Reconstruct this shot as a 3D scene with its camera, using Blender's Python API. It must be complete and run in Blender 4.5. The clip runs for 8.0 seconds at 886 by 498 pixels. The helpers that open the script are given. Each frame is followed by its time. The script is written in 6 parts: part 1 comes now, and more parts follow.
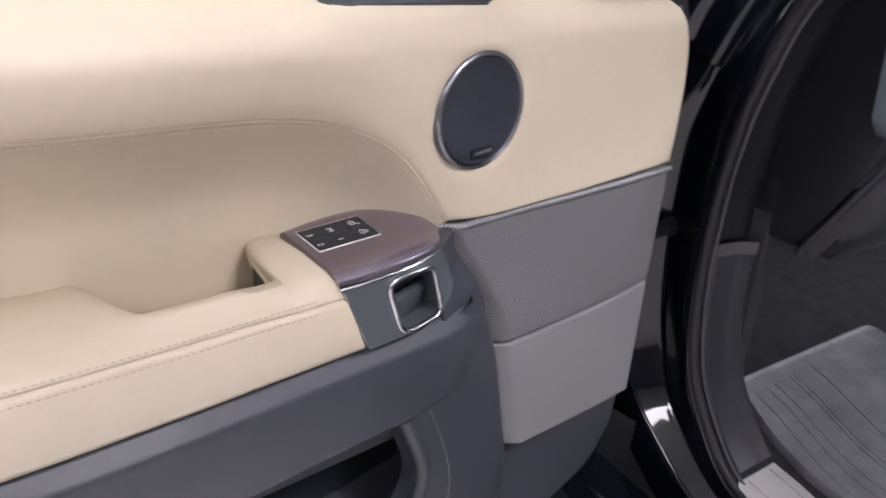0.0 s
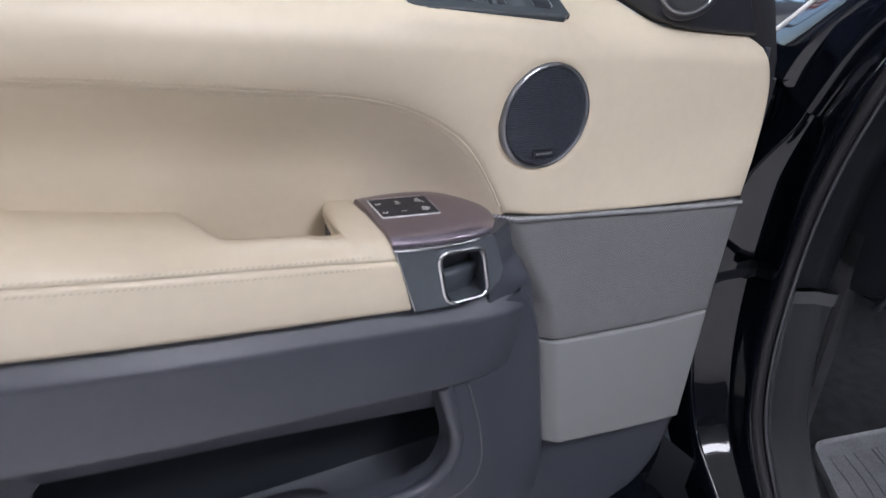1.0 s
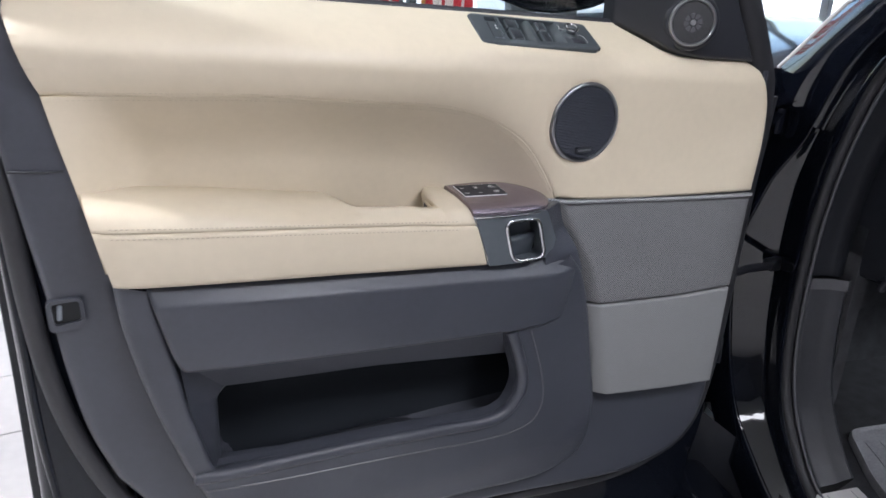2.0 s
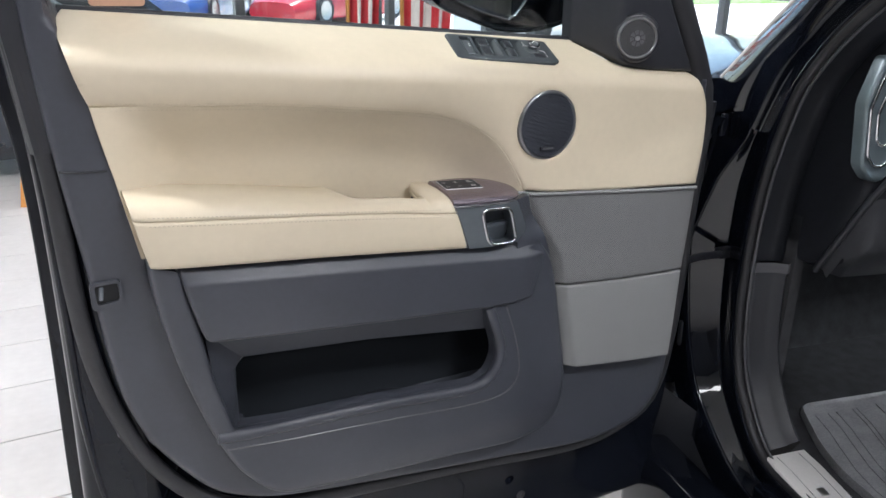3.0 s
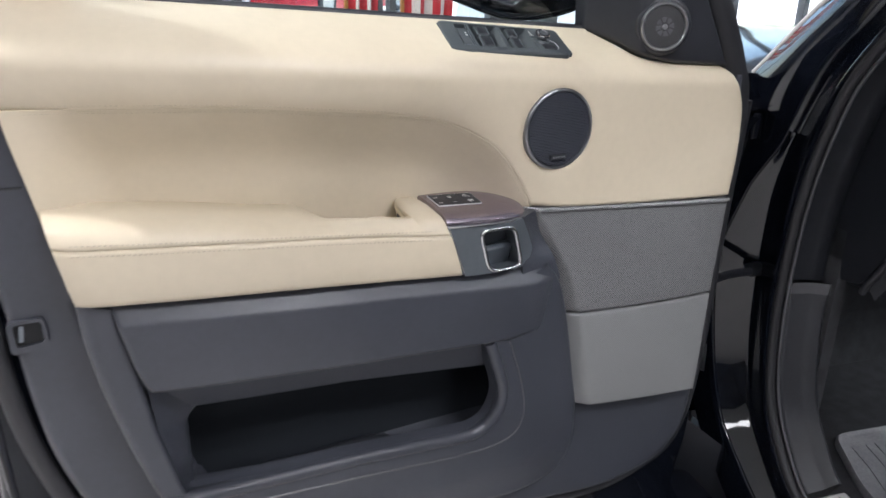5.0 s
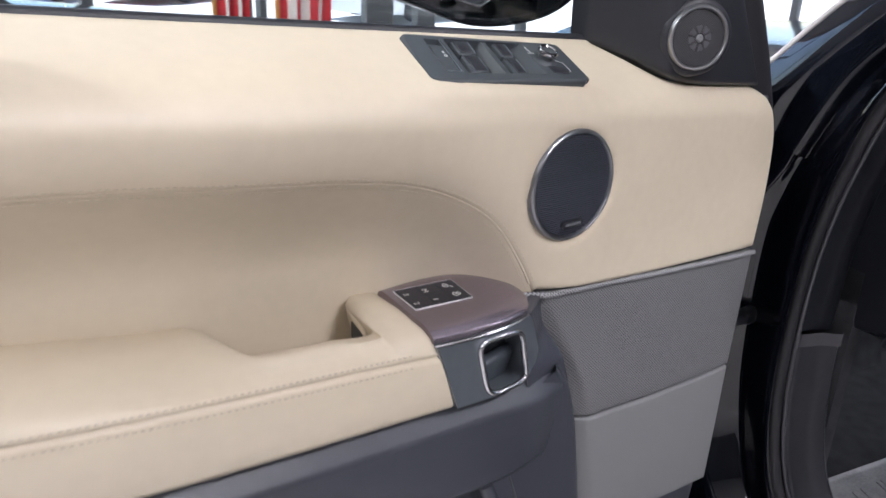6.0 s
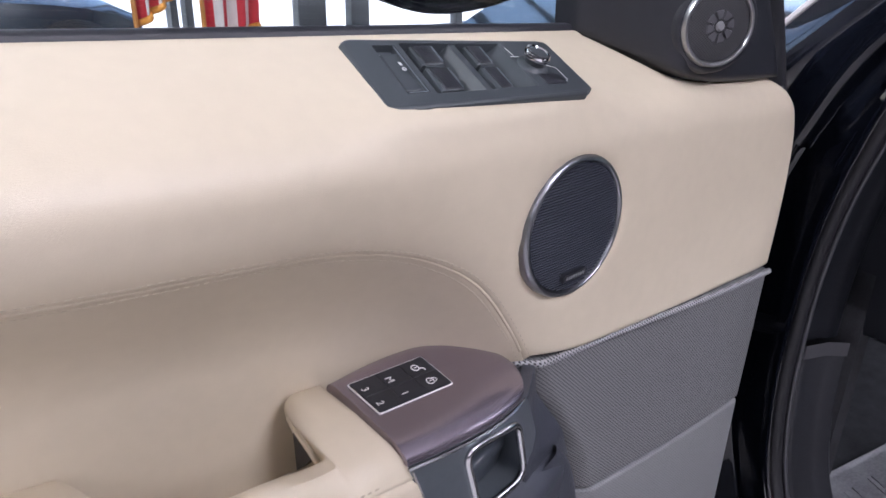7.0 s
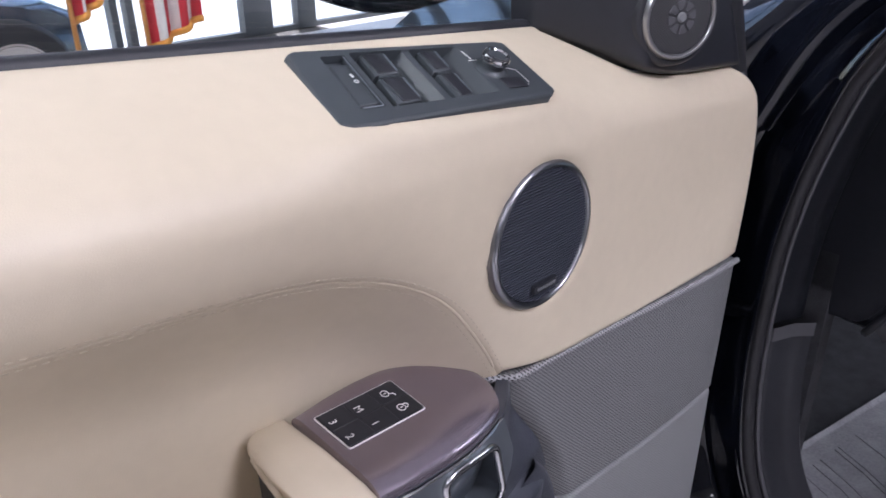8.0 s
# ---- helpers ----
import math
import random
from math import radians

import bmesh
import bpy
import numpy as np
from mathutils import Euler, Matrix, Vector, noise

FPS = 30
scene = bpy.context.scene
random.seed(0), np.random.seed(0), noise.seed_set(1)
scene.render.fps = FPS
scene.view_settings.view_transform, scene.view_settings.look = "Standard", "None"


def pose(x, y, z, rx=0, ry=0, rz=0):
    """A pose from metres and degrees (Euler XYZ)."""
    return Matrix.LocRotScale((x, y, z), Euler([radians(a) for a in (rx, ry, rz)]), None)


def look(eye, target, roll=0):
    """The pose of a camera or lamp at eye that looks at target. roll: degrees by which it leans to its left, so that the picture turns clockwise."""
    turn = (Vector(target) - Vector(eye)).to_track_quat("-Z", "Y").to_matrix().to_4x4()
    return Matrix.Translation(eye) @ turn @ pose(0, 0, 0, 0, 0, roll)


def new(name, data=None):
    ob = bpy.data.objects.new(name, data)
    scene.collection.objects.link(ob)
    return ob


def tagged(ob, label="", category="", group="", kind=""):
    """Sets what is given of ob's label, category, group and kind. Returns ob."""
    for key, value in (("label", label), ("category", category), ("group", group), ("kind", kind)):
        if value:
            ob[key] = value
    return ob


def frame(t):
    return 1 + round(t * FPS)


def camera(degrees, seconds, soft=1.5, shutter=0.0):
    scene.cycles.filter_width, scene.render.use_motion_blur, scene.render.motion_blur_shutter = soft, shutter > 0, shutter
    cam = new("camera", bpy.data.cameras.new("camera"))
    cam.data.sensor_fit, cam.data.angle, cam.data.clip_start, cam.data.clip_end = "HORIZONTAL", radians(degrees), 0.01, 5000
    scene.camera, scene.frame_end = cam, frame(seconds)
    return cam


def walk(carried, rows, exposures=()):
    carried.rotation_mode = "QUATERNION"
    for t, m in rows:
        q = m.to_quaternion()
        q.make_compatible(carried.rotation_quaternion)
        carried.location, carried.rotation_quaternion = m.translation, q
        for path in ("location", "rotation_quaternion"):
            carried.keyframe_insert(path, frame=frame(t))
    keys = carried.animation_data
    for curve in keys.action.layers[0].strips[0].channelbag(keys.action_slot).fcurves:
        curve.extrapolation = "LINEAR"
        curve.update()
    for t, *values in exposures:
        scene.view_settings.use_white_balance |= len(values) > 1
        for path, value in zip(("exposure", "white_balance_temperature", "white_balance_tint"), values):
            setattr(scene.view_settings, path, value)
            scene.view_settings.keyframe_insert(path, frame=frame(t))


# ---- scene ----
cam = camera(60.1, 8.0, shutter=0.4)
PATH = [
    (0, (0.009, 0.032, 1.357), (1.197, 1.332, 0.408), 1.3),
    (0.5, (0.022, 0.032, 1.348), (1.073, 1.47, 0.438), 3.8),
    (1, (0.005, -0.078, 1.352), (0.962, 1.44, 0.468), 4.8),
    (1.5, (-0.056, -0.212, 1.353), (0.756, 1.406, 0.504), 3.2),
    (1.7, (-0.089, -0.256, 1.358), (0.716, 1.386, 0.549), 2.4),
    (3, (-0.21, -0.467, 1.375), (0.659, 1.193, 0.676), 0.9),
    (3.5, (-0.212, -0.475, 1.377), (0.66, 1.188, 0.688), 0.9),
    (4, (-0.205, -0.475, 1.378), (0.659, 1.191, 0.685), 0.9),
    (4.2, (-0.205, -0.475, 1.378), (0.658, 1.191, 0.686), 0.9),
    (5.3, (-0.058, -0.209, 1.348), (0.802, 1.442, 0.616), 0.9),
    (5.5, (-0.034, -0.139, 1.35), (0.876, 1.48, 0.61), 0.9),
    (6, (-0.033, 0.021, 1.35), (1.087, 1.502, 0.606), 1.7),
    (6.5, (0.003, 0.124, 1.346), (1.211, 1.518, 0.574), 2.0),
    (7, (0.066, 0.176, 1.356), (1.275, 1.535, 0.525), 0.8),
    (7.5, (0.087, 0.198, 1.357), (1.298, 1.53, 0.487), -0.2),
    (8, (0.087, 0.203, 1.364), (1.36, 1.478, 0.495), -0.8),
]
walk(cam, [(t, look(eye, target, roll)) for t, eye, target, roll in PATH],
     exposures=[(0.0, 1.32, 6180, 21), (0.5, 1.22, 5950, 17), (1.5, 1.17, 5860, 15), (3.0, 1.20, 6120, 10), (4.2, 1.20, 6130, 10), (5.5, 1.22, 6110, 14), (6.0, 1.19, 6080, 17), (6.7, 1.14, 5860, 23), (8.0, 1.08, 5830, 23)])

# ---- world and sun ----
SUN_UP, SUN_TURN = 80, 20
world = bpy.data.worlds.new("sky")
scene.world = world
world.use_nodes = True
wn = world.node_tree
sky = wn.nodes.new("ShaderNodeTexSky")
sky.sky_type, sky.sun_disc = "NISHITA", False
sky.sun_elevation, sky.sun_rotation = radians(SUN_UP), radians(SUN_TURN)
wn.nodes["Background"].inputs[1].default_value = 0.15
wn.links.new(sky.outputs[0], wn.nodes["Background"].inputs[0])
sun = new("sun", bpy.data.lights.new("sun", "SUN"))
sun.data.energy, sun.data.angle, sun.data.color = 5.0, radians(0.5), (1.0, 0.95, 0.88)
sun.matrix_world = pose(0, 0, 20, 90 - SUN_UP, 0, 180 - SUN_TURN)

# a small ceiling spot beyond the door's rear edge
SPOT = (-2.0, 1.5, 3.5)
spot = new("ceiling_spot_light", bpy.data.lights.new("ceiling_spot_light", "POINT"))
spot.data.energy, spot.data.shadow_soft_size, spot.data.color = 165, 0.05, (1.0, 0.97, 0.92)
spot.location = SPOT

# showroom ceiling lamps: (x, y), each 1.2 x 0.6 m
LAMPS = [(-2.8, -4.2), (-2.8, -1.8), (-2.8, 4.2), (0.7, -4.2), (0.7, -1.8), (0.7, 4.2), (4.0, -4.2), (4.0, -1.8), (4.0, 4.2)]
CEIL = 3.6
LAMP_WATTS = 24
for n, (lx, ly) in enumerate(LAMPS):
    lamp = new("ceiling_lamp_light", bpy.data.lights.new("ceiling_lamp_light", "AREA"))
    lamp.data.shape, lamp.data.size, lamp.data.size_y = "RECTANGLE", 1.2, 0.6
    lamp.data.energy, lamp.data.color = LAMP_WATTS * (0.22 if lx < -1 else 1.0 if lx < 1 else 1.45) * (0.30 if ly > 0 else 0.65 if ly < -2 else 1.25), (1.0, 0.99, 1.0)
    lamp.matrix_world = pose(lx, ly, CEIL - 0.05)


# ---- materials ----
def mat(name, base, rough=0.5, metal=0.0, coat=0.0, var=0.12, scale=8.0, grain=0.0, grain_scale=400.0, kind="noise", spec=0.5, wear=0.0):
    """A procedural surface: a base colour that wanders at two scales, a roughness that wanders, and a fine relief."""
    m = bpy.data.materials.new(name)
    m.use_nodes = True
    nt, n = m.node_tree, m.node_tree.nodes
    b = n["Principled BSDF"]
    tc = n.new("ShaderNodeTexCoord")
    big = n.new("ShaderNodeTexNoise")
    big.inputs["Scale"].default_value, big.inputs["Detail"].default_value = scale, 5
    nt.links.new(tc.outputs["Object"], big.inputs["Vector"])
    fine = n.new("ShaderNodeTexNoise")
    fine.inputs["Scale"].default_value, fine.inputs["Detail"].default_value = scale * 14, 3
    nt.links.new(tc.outputs["Object"], fine.inputs["Vector"])
    mid = n.new("ShaderNodeMix")
    mid.data_type = "FLOAT"
    mid.inputs["Factor"].default_value = 0.35
    nt.links.new(big.outputs["Fac"], mid.inputs[2])
    nt.links.new(fine.outputs["Fac"], mid.inputs[3])
    ramp = n.new("ShaderNodeValToRGB")
    lo, hi = [c * (1 - var) for c in base], [min(1, c * (1 + var)) for c in base]
    ramp.color_ramp.elements[0].position, ramp.color_ramp.elements[0].color = 0.3, (*lo, 1)
    ramp.color_ramp.elements[1].position, ramp.color_ramp.elements[1].color = 0.7, (*hi, 1)
    nt.links.new(mid.outputs[0], ramp.inputs[0])
    nt.links.new(ramp.outputs[0], b.inputs["Base Color"])
    rr = n.new("ShaderNodeMapRange")
    rr.inputs["To Min"].default_value, rr.inputs["To Max"].default_value = max(0.02, rough - 0.06), min(1, rough + 0.06 + wear)
    nt.links.new(big.outputs["Fac"], rr.inputs["Value"])
    nt.links.new(rr.outputs[0], b.inputs["Roughness"])
    b.inputs["Metallic"].default_value = metal
    b.inputs["Specular IOR Level"].default_value = spec
    b.inputs["Coat Weight"].default_value = coat
    b.inputs["Coat Roughness"].default_value = 0.03
    if grain:
        if kind == "leather":
            g = n.new("ShaderNodeTexVoronoi")
            g.feature = "DISTANCE_TO_EDGE"
            g.inputs["Scale"].default_value = grain_scale
            out = g.outputs["Distance"]
        else:
            g = n.new("ShaderNodeTexNoise")
            g.inputs["Scale"].default_value, g.inputs["Detail"].default_value = grain_scale, 2
            out = g.outputs["Fac"]
        nt.links.new(tc.outputs["Object"], g.inputs["Vector"])
        bump = n.new("ShaderNodeBump")
        bump.inputs["Strength"].default_value, bump.inputs["Distance"].default_value = grain, 0.001
        nt.links.new(out, bump.inputs["Height"])
        nt.links.new(bump.outputs[0], b.inputs["Normal"])
    return m


def perforated(name, base, hole, pitch):
    """Moulded plastic grille with a grid of small round holes in the door's plane."""
    m = mat(name, base, 0.55, var=0.06)
    nt, n = m.node_tree, m.node_tree.nodes
    b = n["Principled BSDF"]
    tc = n.new("ShaderNodeTexCoord")
    sep = n.new("ShaderNodeSeparateXYZ")
    nt.links.new(tc.outputs["Object"], sep.inputs[0])

    def op(kind, a, c=None):
        o = n.new("ShaderNodeMath")
        o.operation = kind
        for i, v in enumerate((a, c)):
            if v is None:
                continue
            if isinstance(v, (int, float)):
                o.inputs[i].default_value = v
            else:
                nt.links.new(v, o.inputs[i])
        return o.outputs[0]

    u = op("DIVIDE", op("ADD", sep.outputs[0], sep.outputs[2]), pitch)
    v = op("DIVIDE", op("SUBTRACT", sep.outputs[0], sep.outputs[2]), pitch)
    du = op("SUBTRACT", op("FRACT", u), 0.5)
    dv = op("SUBTRACT", op("FRACT", v), 0.5)
    rr = op("SQRT", op("ADD", op("MULTIPLY", du, du), op("MULTIPLY", dv, dv)))
    edge = n.new("ShaderNodeMapRange")
    edge.inputs["From Min"].default_value, edge.inputs["From Max"].default_value = 0.26, 0.36
    nt.links.new(rr, edge.inputs["Value"])
    mix = n.new("ShaderNodeMix")
    mix.data_type = "RGBA"
    mix.inputs[6].default_value = (*hole, 1)
    old = b.inputs["Base Color"].links[0].from_socket
    nt.links.new(edge.outputs[0], mix.inputs[0])
    nt.links.new(old, mix.inputs[7])
    nt.links.new(mix.outputs[2], b.inputs["Base Color"])
    bump = n.new("ShaderNodeBump")
    bump.inputs["Strength"].default_value, bump.inputs["Distance"].default_value = 0.5, 0.0006
    nt.links.new(edge.outputs[0], bump.inputs["Height"])
    nt.links.new(bump.outputs[0], b.inputs["Normal"])
    return m


def glow(name, colour, strength):
    m = bpy.data.materials.new(name)
    m.use_nodes = True
    b = m.node_tree.nodes["Principled BSDF"]
    b.inputs["Base Color"].default_value = (*colour, 1)
    b.inputs["Emission Color"].default_value = (*colour, 1)
    b.inputs["Emission Strength"].default_value = strength
    return m


def glass(name, tint, rough=0.0):
    m = bpy.data.materials.new(name)
    m.use_nodes = True
    b = m.node_tree.nodes["Principled BSDF"]
    b.inputs["Base Color"].default_value = (*tint, 1)
    b.inputs["Roughness"].default_value = rough
    b.inputs["Transmission Weight"].default_value = 1.0
    b.inputs["IOR"].default_value = 1.45
    return m


def tinted_pane(name, tint, gloss=0.06):
    """A thin tinted pane: straight view and straight light through it, with a faint mirror image."""
    m = bpy.data.materials.new(name)
    m.use_nodes = True
    nt = m.node_tree
    nt.nodes.remove(nt.nodes["Principled BSDF"])
    clear, shine, mix = nt.nodes.new("ShaderNodeBsdfTransparent"), nt.nodes.new("ShaderNodeBsdfGlossy"), nt.nodes.new("ShaderNodeMixShader")
    clear.inputs["Color"].default_value = (*tint, 1)
    shine.inputs["Roughness"].default_value = 0.02
    mix.inputs[0].default_value = gloss
    nt.links.new(clear.outputs[0], mix.inputs[1])
    nt.links.new(shine.outputs[0], mix.inputs[2])
    nt.links.new(mix.outputs[0], nt.nodes["Material Output"].inputs["Surface"])
    return m


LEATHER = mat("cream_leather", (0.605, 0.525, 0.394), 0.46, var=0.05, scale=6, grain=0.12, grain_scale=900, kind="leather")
# same leather, darker: the recess's shade is put into its colour
LEATHER_SHADED = mat("cream_leather_shaded", (0.550, 0.474, 0.353), 0.48, var=0.05, scale=7, grain=0.15, grain_scale=900, kind="leather")
PAPER = mat("peach_paper", (0.62, 0.36, 0.24), 0.8, var=0.06, scale=20)
THREAD = mat("cream_thread", (0.46, 0.395, 0.295), 0.8, var=0.15, scale=60)
DARK = mat("charcoal_plastic", (0.047, 0.050, 0.062), 0.34, var=0.12, scale=9, grain=0.25, grain_scale=1500)
DARKER = mat("black_plastic", (0.017, 0.018, 0.023), 0.45, var=0.15, scale=9, grain=0.2, grain_scale=1400)
SATIN = mat("satin_black_plastic", (0.022, 0.024, 0.028), 0.32, var=0.1, scale=10)
PERF = perforated("perforated_grey_plastic", (0.195, 0.196, 0.197), (0.034, 0.033, 0.035), 0.0034)
PERF_LOW = perforated("perforated_grey_panel", (0.215, 0.216, 0.218), (0.170, 0.171, 0.173), 0.0034)
WELT = perforated("perforated_welt", (0.33, 0.33, 0.335), (0.03, 0.028, 0.03), 0.0036)
GREY = mat("grey_plastic", (0.19, 0.191, 0.198), 0.55, var=0.07, scale=9, grain=0.25, grain_scale=1500)
MAUVE = mat("mauve_brushed_metal", (0.31, 0.268, 0.310), 0.25, metal=0.80, var=0.03, scale=14, grain=0.05, grain_scale=420)
stretch = MAUVE.node_tree.nodes.new("ShaderNodeMapping")
stretch.inputs["Scale"].default_value = (1.0, 0.06, 0.06)
MAUVE.node_tree.links.new(MAUVE.node_tree.nodes["Texture Coordinate"].outputs["Object"], stretch.inputs["Vector"])
for link in list(MAUVE.node_tree.nodes["Texture Coordinate"].outputs["Object"].links):
    if link.to_node.type == "TEX_NOISE" and link.to_node.inputs["Scale"].default_value == 420:
        MAUVE.node_tree.links.new(stretch.outputs[0], link.to_node.inputs["Vector"])
GUNMETAL = mat("gunmetal_satin", (0.22, 0.245, 0.27), 0.3, metal=0.7, var=0.08, scale=10)
CHROME = mat("satin_chrome", (0.52, 0.52, 0.53), 0.22, metal=1.0, var=0.05, scale=12)
BRIGHT = mat("polished_chrome", (0.75, 0.75, 0.76), 0.08, metal=1.0, var=0.04, scale=12)
PAINT = mat("black_car_paint", (0.006, 0.0075, 0.012), 0.12, coat=0.35, var=0.04, scale=3, spec=0.1)
JAMB_PAINT = mat("gloss_black_jamb_paint", (0.006, 0.0078, 0.013), 0.12, coat=1.0, var=0.04, scale=3, spec=0.1)
RING = mat("satin_grey_metal", (0.26, 0.265, 0.28), 0.32, metal=1.0, var=0.06, scale=14)
RING_SILVER = mat("satin_silver_ring", (0.36, 0.36, 0.37), 0.30, metal=0.90, var=0.05, scale=12)
SWITCH = mat("satin_black_switchgear", (0.050, 0.058, 0.064), 0.38, var=0.03, scale=14)
RUBBER = mat("black_rubber", (0.020, 0.020, 0.023), 0.55, var=0.2, scale=18, grain=0.2, grain_scale=900)
# bead and edge grey; also paints the highlight along the opening seal
SATIN_GREY = mat("satin_light_grey", (0.085, 0.085, 0.092), 0.35, var=0.1, scale=12)
RECESS = mat("satin_blue_grey_plastic", (0.050, 0.058, 0.068), 0.3, var=0.1, scale=14)
MESH = mat("speaker_mesh", (0.040, 0.044, 0.060), 0.5, var=0.1, scale=20)
VOID = mat("speaker_void", (0.006, 0.006, 0.007), 0.8)
# near-black that paints the shade inside the map pocket
POCKET_SHADE = mat("pocket_shade", (0.010, 0.013, 0.018), 0.7)
DASH = mat("soft_black_dash", (0.014, 0.0155, 0.020), 0.45, var=0.15, scale=9, grain=0.2, grain_scale=1400, spec=0.25)
KICK = mat("dark_kick_plastic", (0.021, 0.0225, 0.028), 0.42, var=0.2, scale=12, grain=0.25, grain_scale=1400)
CARPET = mat("black_carpet", (0.042, 0.043, 0.048), 0.95, var=0.4, scale=30, grain=0.8, grain_scale=700)
MATRUB = mat("rubber_floor_mat", (0.29, 0.29, 0.305), 0.42, var=0.4, scale=14, grain=0.4, grain_scale=500)
SILVER = mat("silver_paint", (0.15, 0.185, 0.205), 0.3, metal=0.5, var=0.06, scale=12)
SILL = mat("brushed_sill_metal", (0.74, 0.72, 0.71), 0.4, metal=0.15, var=0.08, scale=14, grain=0.15, grain_scale=700)
ALU = mat("brushed_aluminium", (0.55, 0.54, 0.53), 0.32, metal=0.9, var=0.08, scale=12, grain=0.1, grain_scale=700)
TINT = tinted_pane("door_window_glass", (0.87, 0.905, 0.90))
CLEAR = glass("showroom_glass", (0.95, 0.98, 0.98))
MIRROR = mat("mirror_glass", (0.42, 0.50, 0.57), 0.02, metal=1.0, var=0.02)
WHITE_INK = mat("white_marking", (0.75, 0.75, 0.73), 0.6)
FABRIC_RED = mat("red_flag_cloth", (0.55, 0.03, 0.04), 0.8, var=0.15, scale=9)
FABRIC_WHITE = mat("white_flag_cloth", (0.75, 0.70, 0.66), 0.8, var=0.1, scale=9)
FRINGE = mat("gold_fringe", (0.75, 0.32, 0.05), 0.7, var=0.2, scale=30)
TILE = mat("pale_floor_tile", (0.63, 0.61, 0.605), 0.30, var=0.10, scale=2.2, wear=0.1)
GROUT = mat("grey_grout", (0.12, 0.11, 0.105), 0.9, var=0.2, scale=20)
WALL = mat("white_wall_paint", (0.34, 0.34, 0.345), 0.8, var=0.04, scale=1.5)
DARK_WALL = mat("unseen_wall_dark", (0.10, 0.10, 0.105), 0.8, var=0.06, scale=1.5)
FRAME_GREY = mat("grey_window_frame", (0.10, 0.105, 0.11), 0.45, metal=0.3, var=0.1, scale=4)
WOOD = mat("orange_wood", (0.55, 0.24, 0.06), 0.45, var=0.2, scale=12)
CEIL_WHITE = mat("white_ceiling", (0.72, 0.72, 0.71), 0.85, var=0.03, scale=1.5)
CONCRETE = mat("pale_concrete", (0.62, 0.61, 0.59), 0.85, var=0.1, scale=0.6)
GRASS = mat("lawn_green", (0.13, 0.22, 0.05), 0.9, var=0.3, scale=1.5)
LAMP = glow("lamp_diffuser", (1.0, 0.97, 0.94), 5.0)


# ---- mesh helpers ----
def part(name, bm, material, parent=None, label="", smooth=True, crease=48):
    """Links a bmesh as one mesh object under a thing or a part."""
    me = bpy.data.meshes.new(name)
    if smooth:
        for fc in bm.faces:
            fc.smooth = True
    bm.to_mesh(me)
    bm.free()
    if smooth and crease:
        me.set_sharp_from_angle(angle=radians(crease))
    me.materials.append(material)
    ob = new(name, me)
    if parent is not None:
        ob.parent = parent
    if label:
        tagged(ob, label)
    return ob


def thing(name, label, category, group="", kind="", at=(0, 0, 0)):
    ob = new(name)
    ob.location = at
    return tagged(ob, label, category, group, kind)


def spline(pts, ts):
    """Catmull-Rom through pts, at the fractions ts of its length."""
    p = np.array(pts, float)
    if len(p) > 2:
        q = np.vstack([2 * p[0] - p[1], p, 2 * p[-1] - p[-2]])
        out = []
        for i in range(1, len(q) - 2):
            for s in np.linspace(0, 1, 14, endpoint=False):
                a, b, c, d = q[i - 1], q[i], q[i + 1], q[i + 2]
                out.append(0.5 * (2 * b + (c - a) * s + (2 * a - 5 * b + 4 * c - d) * s * s + (3 * b - a - 3 * c + d) * s ** 3))
        p = np.vstack([out, p[-1]])
    seg = np.r_[0, np.cumsum(np.linalg.norm(np.diff(p, axis=0), axis=1))]
    seg /= seg[-1]
    return np.stack([np.interp(ts, seg, p[:, k]) for k in range(p.shape[1])], 1)


def grid_faces(bm, verts, nu, nv, wrap_u=False, wrap_v=False):
    for i in range(nu if wrap_u else nu - 1):
        for j in range(nv if wrap_v else nv - 1):
            i2, j2 = (i + 1) % nu, (j + 1) % nv
            q = [verts[i][j], verts[i2][j], verts[i2][j2], verts[i][j2]]
            if len(set(q)) == 4:
                try:
                    bm.faces.new(q)
                except ValueError:
                    pass


def steps(n, r):
    """Fractions from 0 to 1, n even ones with closer rows inside r of either end."""
    near = [0, 0.12 * r, 0.35 * r, 0.65 * r, r]
    return np.unique(np.r_[near, np.linspace(r, 1 - r, n), [1 - x for x in near]].round(6))


def seg_dist(px, pz, poly):
    best = np.full(px.shape, 9.0)
    for (ax, az), (bx, bz) in zip(poly[:-1], poly[1:]):
        dx, dz = bx - ax, bz - az
        s = np.clip(((px - ax) * dx + (pz - az) * dz) / (dx * dx + dz * dz + 1e-12), 0, 1)
        best = np.minimum(best, np.hypot(px - ax - s * dx, pz - az - s * dz))
    return best


